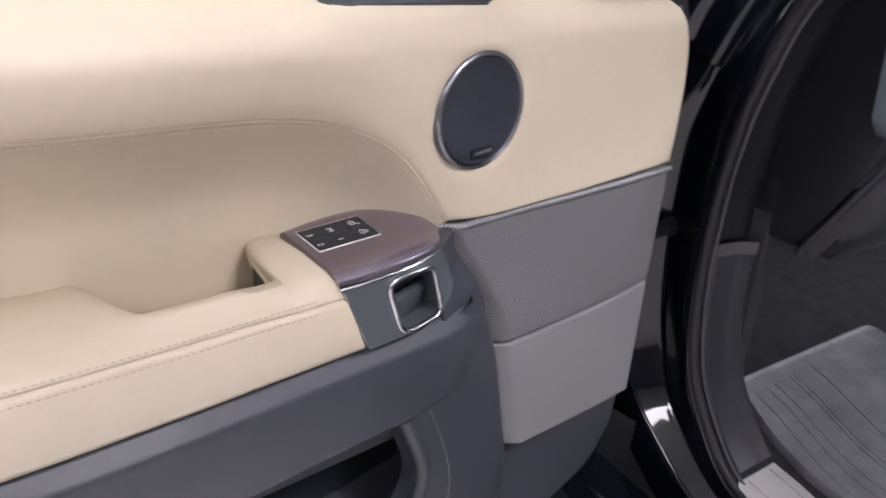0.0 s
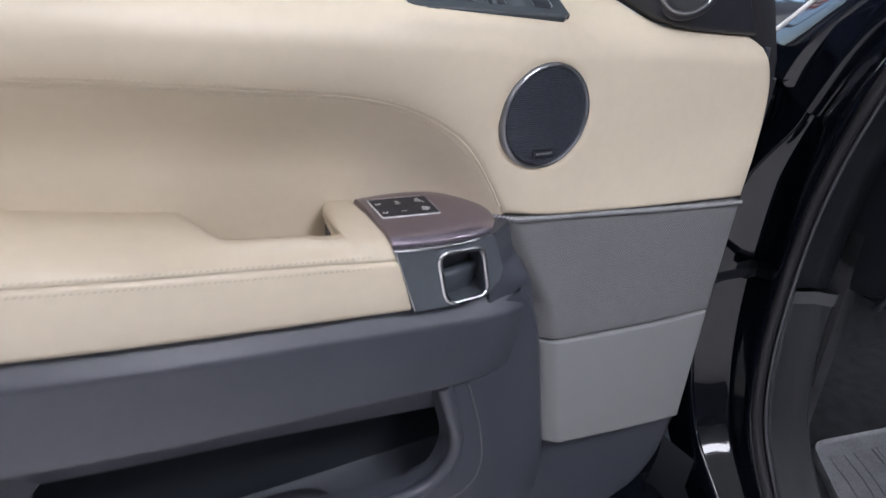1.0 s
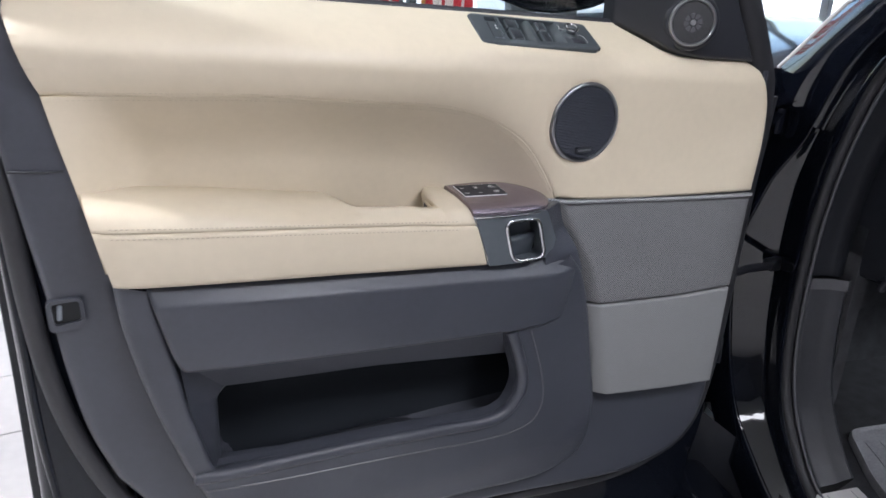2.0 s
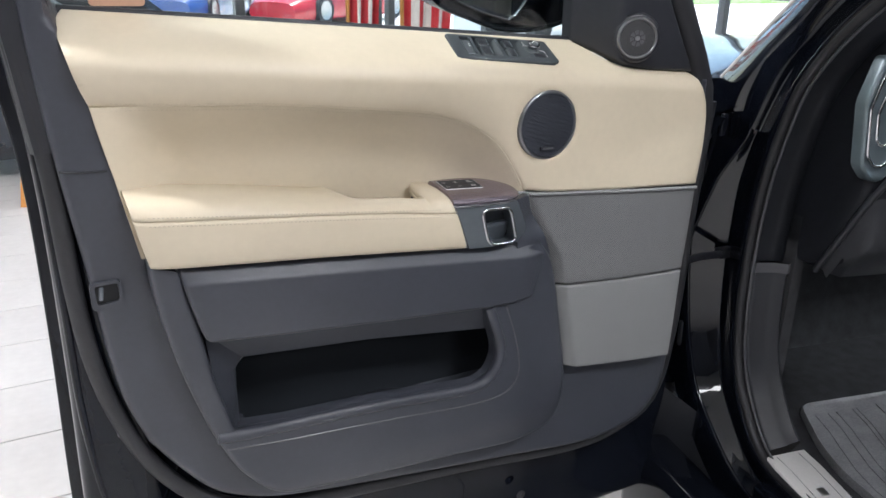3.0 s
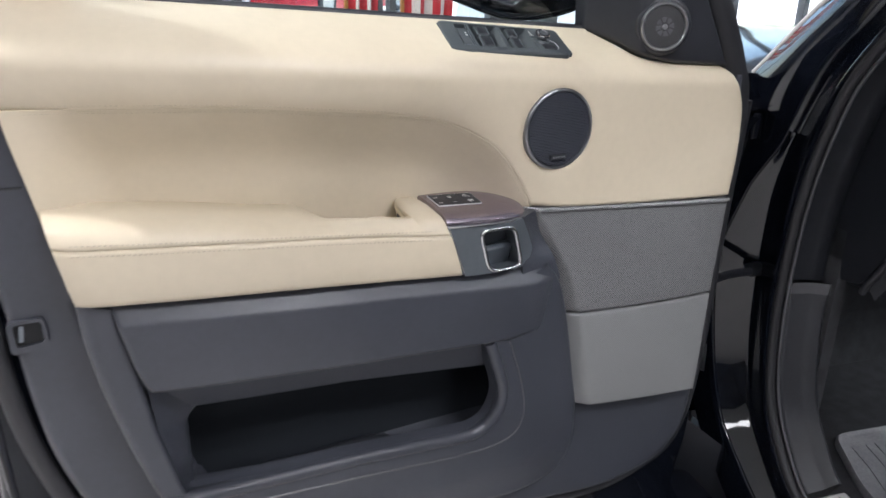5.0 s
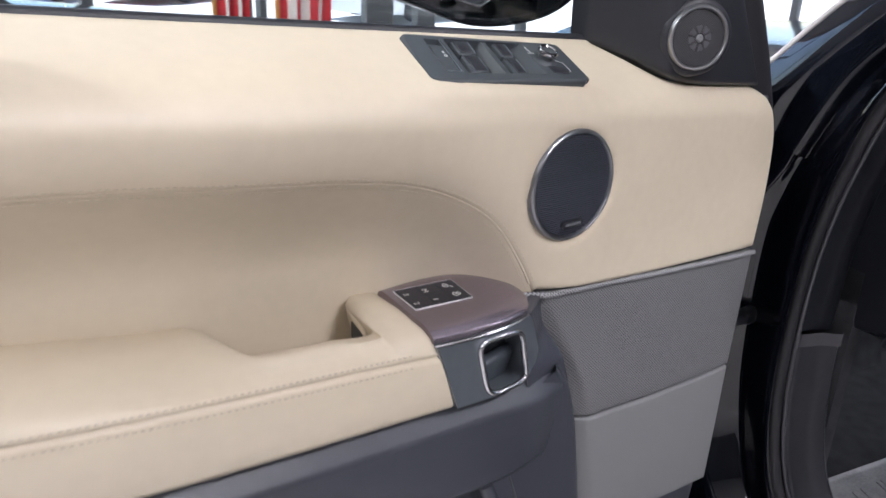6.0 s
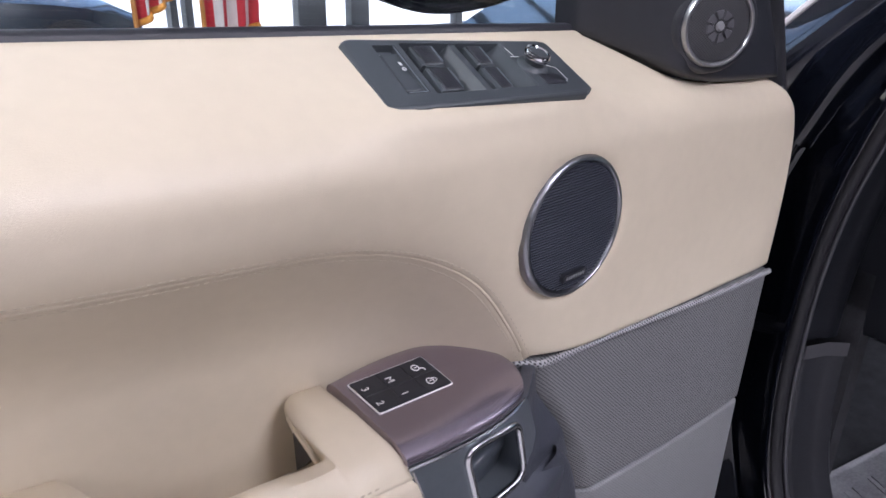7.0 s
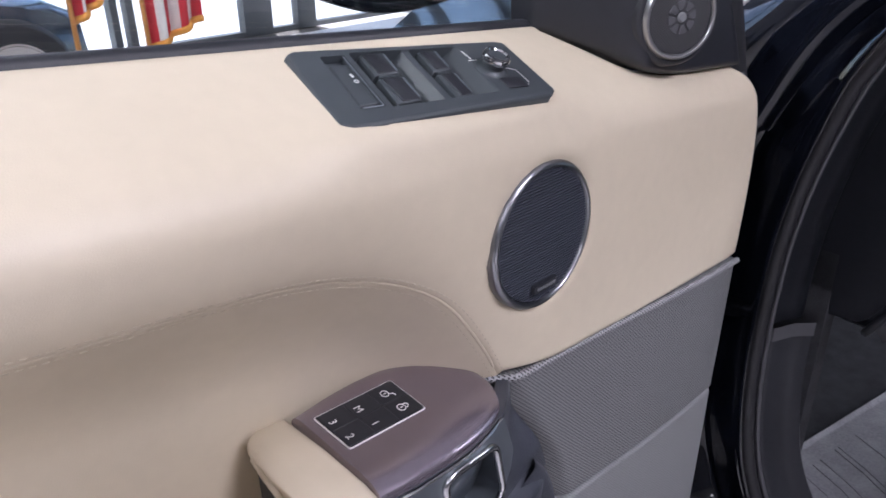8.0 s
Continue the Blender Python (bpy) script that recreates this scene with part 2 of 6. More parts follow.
def patch(B, T, L, R, depth, edge=0.006, back=0.02, nu=40, nv=30, sides="BTLR", bare="", rise=None):
    """A trim panel in the door's plane, (x, z) inside four border curves (bottom and top run rearward to forward, left and right
    run up), its depth y from a function, borders rolled back with the radius edge and closed by a skirt."""
    wide = np.linalg.norm(np.array(B[0]) - np.array(B[-1]))
    tall = np.linalg.norm(np.array(L[0]) - np.array(L[-1]))
    us, vs = steps(nu, min(0.3, edge / wide)), steps(nv, min(0.3, edge / tall))
    vs = vs if rise is None else rise
    b, t, l, r = spline(B, us), spline(T, us), spline(L, vs), spline(R, vs)
    U, V = us[:, None, None], vs[None, :, None]
    P = (1 - V) * b[:, None] + V * t[:, None] + (1 - U) * l[None] + U * r[None]
    P = P - ((1 - U) * (1 - V) * b[0] + U * (1 - V) * b[-1] + (1 - U) * V * t[0] + U * V * t[-1])
    X, Z = P[..., 0], P[..., 1]
    Y = depth(X, Z)
    d = np.full(X.shape, 9.0)
    for key, curve in zip("BTLR", (b, t, l, r)):
        if key in sides:
            d = np.minimum(d, seg_dist(X, Z, curve))
    k = np.clip(1 - d / edge, 0, 1)
    Y = Y + edge * (1 - np.sqrt(np.maximum(0, 1 - k * k)))
    bm = bmesh.new()
    vv = [[bm.verts.new((X[i, j], Y[i, j], Z[i, j])) for j in range(len(vs))] for i in range(len(us))]
    grid_faces(bm, vv, len(us), len(vs))
    n, m = len(us), len(vs)
    loop = [vv[i][0] for i in range(n)] + [vv[n - 1][j] for j in range(1, m)] + [vv[i][m - 1] for i in range(n - 2, -1, -1)] + [vv[0][j] for j in range(m - 2, 0, -1)]
    rim = [bm.verts.new((v.co.x, v.co.y + back, v.co.z)) for v in loop]
    for i in range(len(loop)):
        k2 = (i + 1) % len(loop)
        if not ("R" in bare and n - 1 <= i < n + m - 2) and not ("L" in bare and i >= 2 * n + m - 3):
            bm.faces.new((loop[k2], loop[i], rim[i], rim[k2]))
    bmesh.ops.delete(bm, geom=[v for v in bm.verts if not v.link_faces], context="VERTS")
    return bm


def sweep(path, profile, closed=False, cap=False, side=(0, -1, 0)):
    """A profile of (a, b) carried along a path of points; a goes along side, b along side x way."""
    p = [Vector(q) for q in path]
    bm = bmesh.new()
    rows = []
    s0 = Vector(side).normalized()
    for i, q in enumerate(p):
        way = (p[min(i + 1, len(p) - 1)] - p[max(i - 1, 0)]).normalized()
        s = (s0 - way * s0.dot(way)).normalized()
        o = s.cross(way)
        rows.append([bm.verts.new(q + s * a + o * b) for a, b in profile])
    grid_faces(bm, rows, len(rows), len(profile), wrap_v=closed)
    if cap and closed:
        bm.faces.new(rows[0])
        bm.faces.new(rows[-1][::-1])
    bmesh.ops.recalc_face_normals(bm, faces=bm.faces[:])
    return bm


def tube(path, r, n=10, side=(0.3, -1, 0.2), flat=1.0):
    ring = [(r * math.cos(2 * math.pi * k / n), flat * r * math.sin(2 * math.pi * k / n)) for k in range(n)]
    return sweep(path, ring, closed=True, cap=True, side=side)


def box(x0, x1, y0, y1, z0, z1, bevel=0.0, segments=2):
    bm = bmesh.new()
    bmesh.ops.create_cube(bm, size=1)
    for v in bm.verts:
        v.co = ((x0 + x1) / 2 + v.co.x * (x1 - x0), (y0 + y1) / 2 + v.co.y * (y1 - y0), (z0 + z1) / 2 + v.co.z * (z1 - z0))
    if bevel:
        bmesh.ops.bevel(bm, geom=bm.edges[:], offset=bevel, segments=segments, affect="EDGES", profile=0.5)
    return bm


def placed(bm, m):
    bm.transform(m)
    return bm


def lathe(profile, n=48):
    """A profile of (radius, height) turned round the z axis."""
    bm = bmesh.new()
    rows = []
    for k in range(n):
        a = 2 * math.pi * k / n
        rows.append([bm.verts.new((r * math.cos(a), r * math.sin(a), h)) for r, h in profile])
    grid_faces(bm, rows, n, len(profile), wrap_u=True)
    bmesh.ops.remove_doubles(bm, verts=bm.verts[:], dist=1e-6)
    bmesh.ops.recalc_face_normals(bm, faces=bm.faces[:])
    return bm


def dome(outline, heights, base):
    """A closed outline of (x, y) drawn in towards its middle in rings of (shrink, height), standing on the depth base under its rim."""
    o = np.array(outline, float)
    c = o.mean(0)
    bm = bmesh.new()
    rows = []
    for s, h in [(1.0, -base)] + list(heights):
        rows.append([bm.verts.new((*(c + (p - c) * s), h)) for p in o])
    grid_faces(bm, rows, len(rows), len(o), wrap_v=True)
    bm.faces.new(rows[-1])
    bmesh.ops.recalc_face_normals(bm, faces=bm.faces[:])
    return bm


def closed_spline(p, n):
    p = np.array(p, float)
    k = len(p)
    out = []
    for i in range(k):
        a, b, c, d = p[i - 1], p[i], p[(i + 1) % k], p[(i + 2) % k]
        for s in np.linspace(0, 1, max(2, n // k), endpoint=False):
            out.append(0.5 * (2 * b + (c - a) * s + (2 * a - 5 * b + 4 * c - d) * s * s + (3 * b - a - 3 * c + d) * s ** 3))
    return np.array(out)


def round_poly(pts, r, n=5):
    """A polygon of (x, y) with its corners rounded."""
    out = []
    k = len(pts)
    for i in range(k):
        p, a, b = (np.array(pts[j % k], float) for j in (i, i - 1, i + 1))
        u, v = (a - p) / np.linalg.norm(a - p), (b - p) / np.linalg.norm(b - p)
        rr = min(r, 0.45 * np.linalg.norm(a - p), 0.45 * np.linalg.norm(b - p))
        s, e = p + u * rr, p + v * rr
        for t in np.linspace(0, 1, n):
            out.append(tuple((1 - t) ** 2 * s + 2 * t * (1 - t) * p + t * t * e))
    return out


def smoothstep(a, b, x):
    t = np.clip((x - a) / (b - a), 0, 1)
    return t * t * (3 - 2 * t)


def stitches(path, length=0.0034, gap=0.0018, r=0.0005):
    """A row of short raised threads along a path."""
    p = np.array(path, float)
    seg = np.r_[0, np.cumsum(np.linalg.norm(np.diff(p, axis=0), axis=1))]
    bm = bmesh.new()
    s = 0.0
    while s + length < seg[-1]:
        a, b = (Vector([np.interp(q, seg, p[:, k]) for k in range(3)]) for q in (s, s + length))
        way = (b - a).normalized()
        up = Vector((0, -1, 0.3)).normalized()
        o = way.cross(up).normalized()
        rows = []
        for q, w in ((a, 0.3), (a.lerp(b, 0.25), 1), (a.lerp(b, 0.75), 1), (b, 0.3)):
            rows.append([bm.verts.new(q + o * (r * w * x) + up * (r * w * y)) for x, y in ((1, 0), (0.7, 1), (-0.7, 1), (-1, 0))])
        grid_faces(bm, rows, 4, 4)
        s += length + gap
    return bm


# ---- the open car door ----
# x runs along the door from its rear edge to its hinges, y outward through it, z up
door = thing("open_car_door", "open black car door with cream leather and charcoal inner trim", "car door", at=(0, 0, 0))

SEAM = [(-0.165, 1.2130), (-0.050, 1.2055), (0.055, 1.1990), (0.148, 1.1885), (0.258, 1.1755), (0.318, 1.1610), (0.362, 1.1400), (0.392, 1.115), (0.419, 1.075), (0.4365, 1.0425)]
SEAM_FINE = spline(SEAM, np.linspace(0, 1, 60))


def belt(x):
    return 1.3045 - 0.0767 * x


def upper_depth(x, z):
    """The rolled upper trim: a shelf under the window that turns down into an upright face, tucked in towards the seam."""
    d = np.maximum(0, belt(x) - z)
    y = 0.485 + 0.095 * np.clip(1 - d / 0.066, 0, 1) ** 2.05
    y = y - 0.0075 * np.exp(-((z - 1.2395 + 0.08 * (x - 0.409)) / 0.012) ** 2) * smoothstep(0.27, 0.32, x) * (1 - smoothstep(0.49, 0.54, x))
    k = np.clip(1 - seg_dist(x, z, SEAM_FINE) / 0.062, 0, 1)
    amp = 0.024 - 0.010 * smoothstep(0.32, 0.43, x)
    dish = 0.009 * (1 - smoothstep(0.040, 0.058, np.hypot(x - 0.4658, z - 1.1467)))
    dent = 0.032 * (np.abs(x - 0.409) < 0.069) * (np.abs(z - 1.2562 + 0.0795 * (x - 0.409)) < 0.0120)
    return y + dent + dish + amp * (0.85 * k ** 2 + 0.15 * (1 - np.sqrt(np.maximum(0, 1 - k ** 2)))) + 0.002 * smoothstep(0.76, 0.80, x)


SEAM_DEPTH = upper_depth(SEAM_FINE[:, 0], SEAM_FINE[:, 1])


def insert_depth(x, z):
    """The recess: it falls away under the seam, stands upright, then comes forward again to the armrest."""
    d = seg_dist(x, z, SEAM_FINE)
    lip = np.interp(x, SEAM_FINE[:, 0], SEAM_DEPTH)
    deep = 0.553 - 0.040 * smoothstep(0.38, 0.46, x)
    y = lip + (deep - lip) * np.sin(np.clip(d / 0.088, 0, 1) * math.pi / 2)
    edge = smoothstep(-0.14, -0.05, x + 0.205 * (z - 1.02))
    return 0.503 + (y - 0.503) * edge


# cream upper trim in two sheets: the roll over the recess, and the front field with the speaker
def joined(a, b, gap=0.001):
    """One sheet out of two that share a border."""
    me = bpy.data.meshes.new("joint")
    b.to_mesh(me)
    b.free()
    a.from_mesh(me)
    bpy.data.meshes.remove(me)
    bmesh.ops.remove_doubles(a, verts=a.verts[:], dist=gap)
    bmesh.ops.recalc_face_normals(a, faces=a.faces[:])
    return a


RISE = np.unique(np.r_[np.linspace(0, 0.06, 5), np.linspace(0.06, 0.94, 36), np.linspace(0.94, 1, 5)])
part("upper_trim", joined(patch(
    SEAM, [(-0.176, belt(-0.176)), (0.1, belt(0.1)), (0.35, belt(0.35)), (0.566, belt(0.566))],
    [(-0.165, 1.213), (-0.175, 1.242), (-0.185, 1.284), (-0.188, 1.303), (-0.176, belt(-0.176))],
    [(0.4365, 1.0425), (0.47, 1.09), (0.53, 1.19), (0.566, belt(0.566))],
    upper_depth, edge=0.0010, back=0.02, nu=70, sides="BL", bare="R", rise=RISE), patch(
    [(0.4365, 1.0425), (0.52, 1.0348), (0.63, 1.0256), (0.794, 1.0150)],
    [(0.566, belt(0.566)), (0.585, 1.246), (0.612, 1.229), (0.65, 1.220), (0.70, 1.215), (0.752, 1.212), (0.774, 1.200)],
    [(0.4365, 1.0425), (0.47, 1.09), (0.53, 1.19), (0.566, belt(0.566))],
    [(0.794, 1.0150), (0.799, 1.07), (0.799, 1.119), (0.793, 1.160), (0.774, 1.200)],
    upper_depth, edge=0.007, back=0.02, nu=46, sides="BTR", bare="L", rise=RISE)), LEATHER, door, "cream leather upper roll and front field", crease=70)
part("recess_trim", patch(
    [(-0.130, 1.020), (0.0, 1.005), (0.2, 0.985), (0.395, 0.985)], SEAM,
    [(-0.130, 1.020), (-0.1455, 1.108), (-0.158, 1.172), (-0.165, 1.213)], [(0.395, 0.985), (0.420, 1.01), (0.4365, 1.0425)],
    insert_depth, edge=0.0009, back=0.01, nu=50, nv=30, sides="TL"), LEATHER_SHADED, door, "cream leather recessed insert")

# seam round the front of the recess: a fine welt with a row of thread on either side
def off_seam(d, depth, lift, x_from):
    """The seam moved by d towards the roll (plus) or into the recess (minus), laid on that surface."""
    t = np.gradient(SEAM_FINE, axis=0)
    t /= np.linalg.norm(t, axis=1)[:, None]
    q = SEAM_FINE + d * np.stack([-t[:, 1], t[:, 0]], 1)
    return [(x, float(depth(np.array(x), np.array(z))) + lift, z) for x, z in q if x > x_from]


arc = [p for p in off_seam(0.0003, upper_depth, 0.0, -0.155) if p[2] > 1.047]
part("welt", tube([(x, y + 0.0013, z) for x, y, z in arc], 0.0014, 8), LEATHER_SHADED, door)
part("stitching", stitches(off_seam(0.0042, upper_depth, -0.0001, -0.15), r=0.00026), THREAD, door)
part("stitching", stitches(off_seam(-0.0042, insert_depth, -0.0001, -0.15), r=0.00026), THREAD, door)

# the armrest: one upholstered block with a hand notch cut into its back
def bulge(x):
    return 0.004 * np.exp(-((x - 0.10) / 0.12) ** 2)


def rear_swell(x):
    """The trim stands a little prouder towards the rear edge."""
    return 0.007 * smoothstep(0.16, -0.10, x)


def arm_seam(x):
    return 1.039 + 0.1096 * (0.291 - x) + 0.35 * bulge(x)


def arm_low(x):
    return 0.979 + 0.0962 * (0.314 - x) + 0.42 * bulge(x)


def arm_back(x):
    """Back of the armrest: a slanting notch for the hand, closed by a round-cornered block."""
    inside = smoothstep(0.124, 0.152, x) * (1 - np.clip((x - 0.272) / 0.005, 0, 1))
    corner = 0.020 * (1 - math.sqrt(max(0.0, 1 - min(1.0, max(0.0, (0.297 - x) / 0.020)) ** 2))) * (x > 0.25)
    return 0.553 - max(0.063 * inside, float(corner))


def arm_rows(x0s, rear):
    """Cross-sections of the armrest: back, rolled top, front face, underside."""
    bm = bmesh.new()
    rows = []
    for x in x0s:
        end = np.clip((x + 0.125) / 0.022, 0, 1)
        yb, zs, zl = float(arm_back(x)), arm_seam(x), arm_low(x)
        front = 0.456 - rear_swell(x) + 0.006 * (1 - end) ** 2 - bulge(x)
        zt = zs + float(np.interp(x, (-0.134, 0.0, 0.10, 0.20, 0.28), (0.026, 0.021, 0.015, 0.016, 0.025))) - 0.006 * float(smoothstep(0.295, 0.268, x) * smoothstep(0.20, 0.26, x))
        prof = [(yb + 0.004, zl + 0.004), (yb + 0.003, zt - 0.018), (yb, zt - 0.006), (yb - 0.006, zt), (0.5 * (yb + front) , zt + 0.001), (front + 0.016, zt - 0.004),
                (front + 0.006, zt - 0.010), (front + 0.0012, zs + 0.0048), (front + 0.0004, zs + 0.0026), (front + 0.0014, zs + 0.0010), (front + 0.0030, zs + 0.0004), (front + 0.0030, zs - 0.0004), (front + 0.0012, zs - 0.0010), (front - 0.0002, zs - 0.0026), (front - 0.0008, zs - 0.005), (front - 0.001, 0.5 * (zs + zl)), (front, zl + 0.007), (front + 0.004, zl + 0.001), (front + 0.012, zl)]
        rows.append([bm.verts.new((x + (zz - zl) * rear(x), yy, zz)) for yy, zz in prof])
    grid_faces(bm, rows, len(rows), len(rows[0]))
    for row in (rows[0], rows[-1]):
        bm.faces.new(row)
    bmesh.ops.recalc_face_normals(bm, faces=bm.faces[:])
    return bm


xs = np.unique(np.r_[-0.125, -0.124, -0.122, -0.118, -0.112, np.linspace(-0.103, 0.104, 24), np.linspace(0.108, 0.154, 17), np.linspace(0.162, 0.26, 9), np.linspace(0.267, 0.290, 14), np.linspace(0.294, 0.306, 3), 0.311, 0.314].round(5))
armrest = part("armrest", arm_rows(xs, lambda x: -0.29 * smoothstep(0.2, 0.3, x) - 0.03 - 0.17 * smoothstep(0.0, -0.12, x)), LEATHER, door, "cream leather armrest with a hand notch", crease=75)
for lift in (0.0056, -0.0046):
    part("stitching", stitches([(x - 0.012, 0.4572 - rear_swell(x) - bulge(x) + (-0.0004 if lift > 0 else -0.0022), arm_seam(x) + lift) for x in np.linspace(-0.110, 0.286, 42)], r=0.00055), THREAD, armrest)
# solid dark patch on the block's wall paints the shaded gap there
gap = bmesh.new()
edge_ = [(0.2562, 0.530, 1.0485), (0.2548, 0.516, 1.0500), (0.2536, 0.503, 1.0488), (0.2545, 0.512, 1.036), (0.2568, 0.530, 1.0180)]
near_, far_ = [gap.verts.new(p) for p in edge_], [gap.verts.new((x + 0.012, y, z)) for x, y, z in edge_]
gap.faces.new(near_)
gap.faces.new(far_[::-1])
for k in range(5):
    gap.faces.new((near_[k], far_[k], far_[(k + 1) % 5], near_[(k + 1) % 5]))
bmesh.ops.recalc_face_normals(gap, faces=gap.faces[:])
part("notch_slot", gap, DARKER, armrest, "dark patch painting the shaded gap behind the hand notch", smooth=False)
part("notch_piping", tube(spline([(0.2572, 0.535, 1.0560), (0.2545, 0.518, 1.0535), (0.2535, 0.504, 1.0505), (0.2545, 0.499, 1.0440)], np.linspace(0, 1, 16)), 0.0022, 10), LEATHER, armrest)
part("hand_cup", box(0.125, 0.284, 0.486, 0.556, 0.988, 0.998, 0.004), LEATHER_SHADED, door)

# metal pod at the front of the armrest, with the seat memory switches
POD_EDGE = [tuple(p) for p in spline([(0.2905, 0.4575), (0.318, 0.4555), (0.354, 0.4560), (0.380, 0.4602), (0.401, 0.4675), (0.4145, 0.4800), (0.4215, 0.4970), (0.418, 0.5145), (0.404, 0.5320), (0.381, 0.5445), (0.354, 0.5480), (0.3245, 0.5470), (0.2905, 0.5425)], np.linspace(0, 1, 56))]
POD_EDGE += [(0.2905, y) for y in np.linspace(0.5425, 0.4575, 10)[1:-1]]


def pod_top(x, y):
    return 1.0630 - 0.055 * (x - 0.30) + 0.10 * (y - 0.4975)


def pod_cap():
    """A cap with a flat top that rolls over at the front and the nose."""
    bm = bmesh.new()
    rows = []
    up = [float(smoothstep(0.452, 0.525, y)) for x, y in POD_EDGE]
    rim = [(1 - k) * (1.0512 - 0.055 * (x - 0.29)) + k * (pod_top(x, y) - 0.0085) for (x, y), k in zip(POD_EDGE, up)]
    rows.append([bm.verts.new((x, y, z - 0.002)) for (x, y), z in zip(POD_EDGE, rim)])
    for s in [1.0, 0.9985, 0.995, 0.988, 0.978, 0.965, 0.95, 0.93, 0.905, 0.875, 0.84, 0.80, 0.75, 0.69, 0.62, 0.5, 0.3, 0.1]:
        row = []
        for (x, y), z in zip(POD_EDGE, rim):
            px_, py_ = 0.2905 + (x - 0.2905) * s, 0.498 + (y - 0.498) * s
            wide = 0.46 - 0.16 * float(smoothstep(0.460, 0.530, y))
            k = max(0.0, (s - 1 + wide) / wide)
            drop = 1 - math.sqrt(max(0.0, 1 - k * k))
            top = pod_top(px_, py_)
            row.append(bm.verts.new((px_, py_, top + (z - top) * drop)))
        rows.append(row)
    grid_faces(bm, rows, len(rows), len(POD_EDGE), wrap_v=True)
    bm.faces.new(rows[-1])
    bmesh.ops.recalc_face_normals(bm, faces=bm.faces[:])
    return bm


pod = part("armrest_pod", pod_cap(), MAUVE, door, "mauve brushed-metal pod cap", crease=80)
TOP = pose(0.30, 0.4975, 1.0630, 5.7, 3.15, 0) @ pose(-0.30, -0.4975, 0)
MEM = [(0.2975, 0.4935), (0.3590, 0.4925), (0.3600, 0.5285), (0.2970, 0.5290)]
part("memory_switch_panel", placed(dome(round_poly(MEM, 0.002), [(1.0, 0.0005), (0.985, 0.0008), (0.965, 0.0008), (0.95, 0.0002)], 0.002), TOP), SILL, pod, "chrome-edged memory switch panel")
part("button_bed", placed(dome(round_poly([(0.2982, 0.4943), (0.3584, 0.4933), (0.3593, 0.5278), (0.2977, 0.5283)], 0.0015), [(1.0, 0.0008), (0.99, 0.0009)], 0.001), TOP), VOID, pod)


def mem_at(col, row):
    """The middle of a memory button: three columns forward, two rows outward."""
    a, b, c, d = (Vector(p) for p in MEM)
    u, v = (col + 0.5) / 3 * 0.955 + 0.0225, (row + 0.5) / 2 * 0.93 + 0.035
    q = a.lerp(b, u).lerp(d.lerp(c, u), v)
    return q.x, q.y


for col in range(3):
    for row in range(2):
        cx, cy = mem_at(col, row)
        part("memory_button", placed(dome(round_poly([(-0.00975, -0.00815), (0.00975, -0.00815), (0.00975, 0.00815), (-0.00975, 0.00815)], 0.0005, 3), [(1.0, 0.0002), (0.98, 0.0004), (0.9, 0.0004)], 0.0006), TOP @ pose(cx, cy, 0.0009, 0, 0, -1)), DARKER, pod)
for glyph, col, row in (("3", 0, 1), ("2", 0, 0), ("M", 1, 1), ("1", 1, 0)):
    cu = bpy.data.curves.new("button_mark", "FONT")
    cu.body, cu.size, cu.align_x, cu.align_y, cu.extrude = glyph, 0.0076, "CENTER", "CENTER", 0.0001
    cu.materials.append(WHITE_INK)
    ob = new("button_mark", cu)
    ob.parent = pod
    ob.matrix_basis = TOP @ pose(mem_at(col, row)[0] - 0.0048, mem_at(col, row)[1] - 0.0014, 0.0014, 0, 0, -92)
for row in range(2):
    cx, cy = mem_at(2, row)
    at = TOP @ pose(cx - 0.0005, cy, 0.0014)
    part("lock_mark", placed(tube([(-0.0012 + 0.0026 * math.cos(a), 0.0030 * math.sin(a), 0) for a in np.linspace(0, 2 * math.pi, 25)], 0.00036, 6, side=(0, 0, 1)), at), WHITE_INK, pod)
    part("lock_mark", placed(tube([(0.0014 + 0.0026 * math.sin(a), 0.0021 * math.cos(a) - (0.0042 if row else 0.0), 0) for a in np.linspace(0.05 if not row else 0.0, 3.1 if not row else 2.2, 13)], 0.00036, 6, side=(0, 0, 1)), at), WHITE_INK, pod)
    part("lock_mark", placed(box(-0.0020, 0.0000, -0.0004, 0.0004, 0.0, 0.0003), at), WHITE_INK, pod)

part("pod_foot", placed(dome([(x, y + 0.002) for x, y in POD_EDGE], [(0.92, 0.0), (0.91, 0.010)], 0.004), pose(0.0, 0.0, 1.040)), DARKER, pod)

# release handle plate below the pod
def plate_depth(x, z):
    return 0.4565 + 0.0 * z + 1.6 * np.maximum(0, x - 0.365) ** 1.6


HOLE = round_poly([(0.3505, 0.9805), (0.4050, 0.9760), (0.3880, 1.0345), (0.3360, 1.0370)], 0.0135, 7)


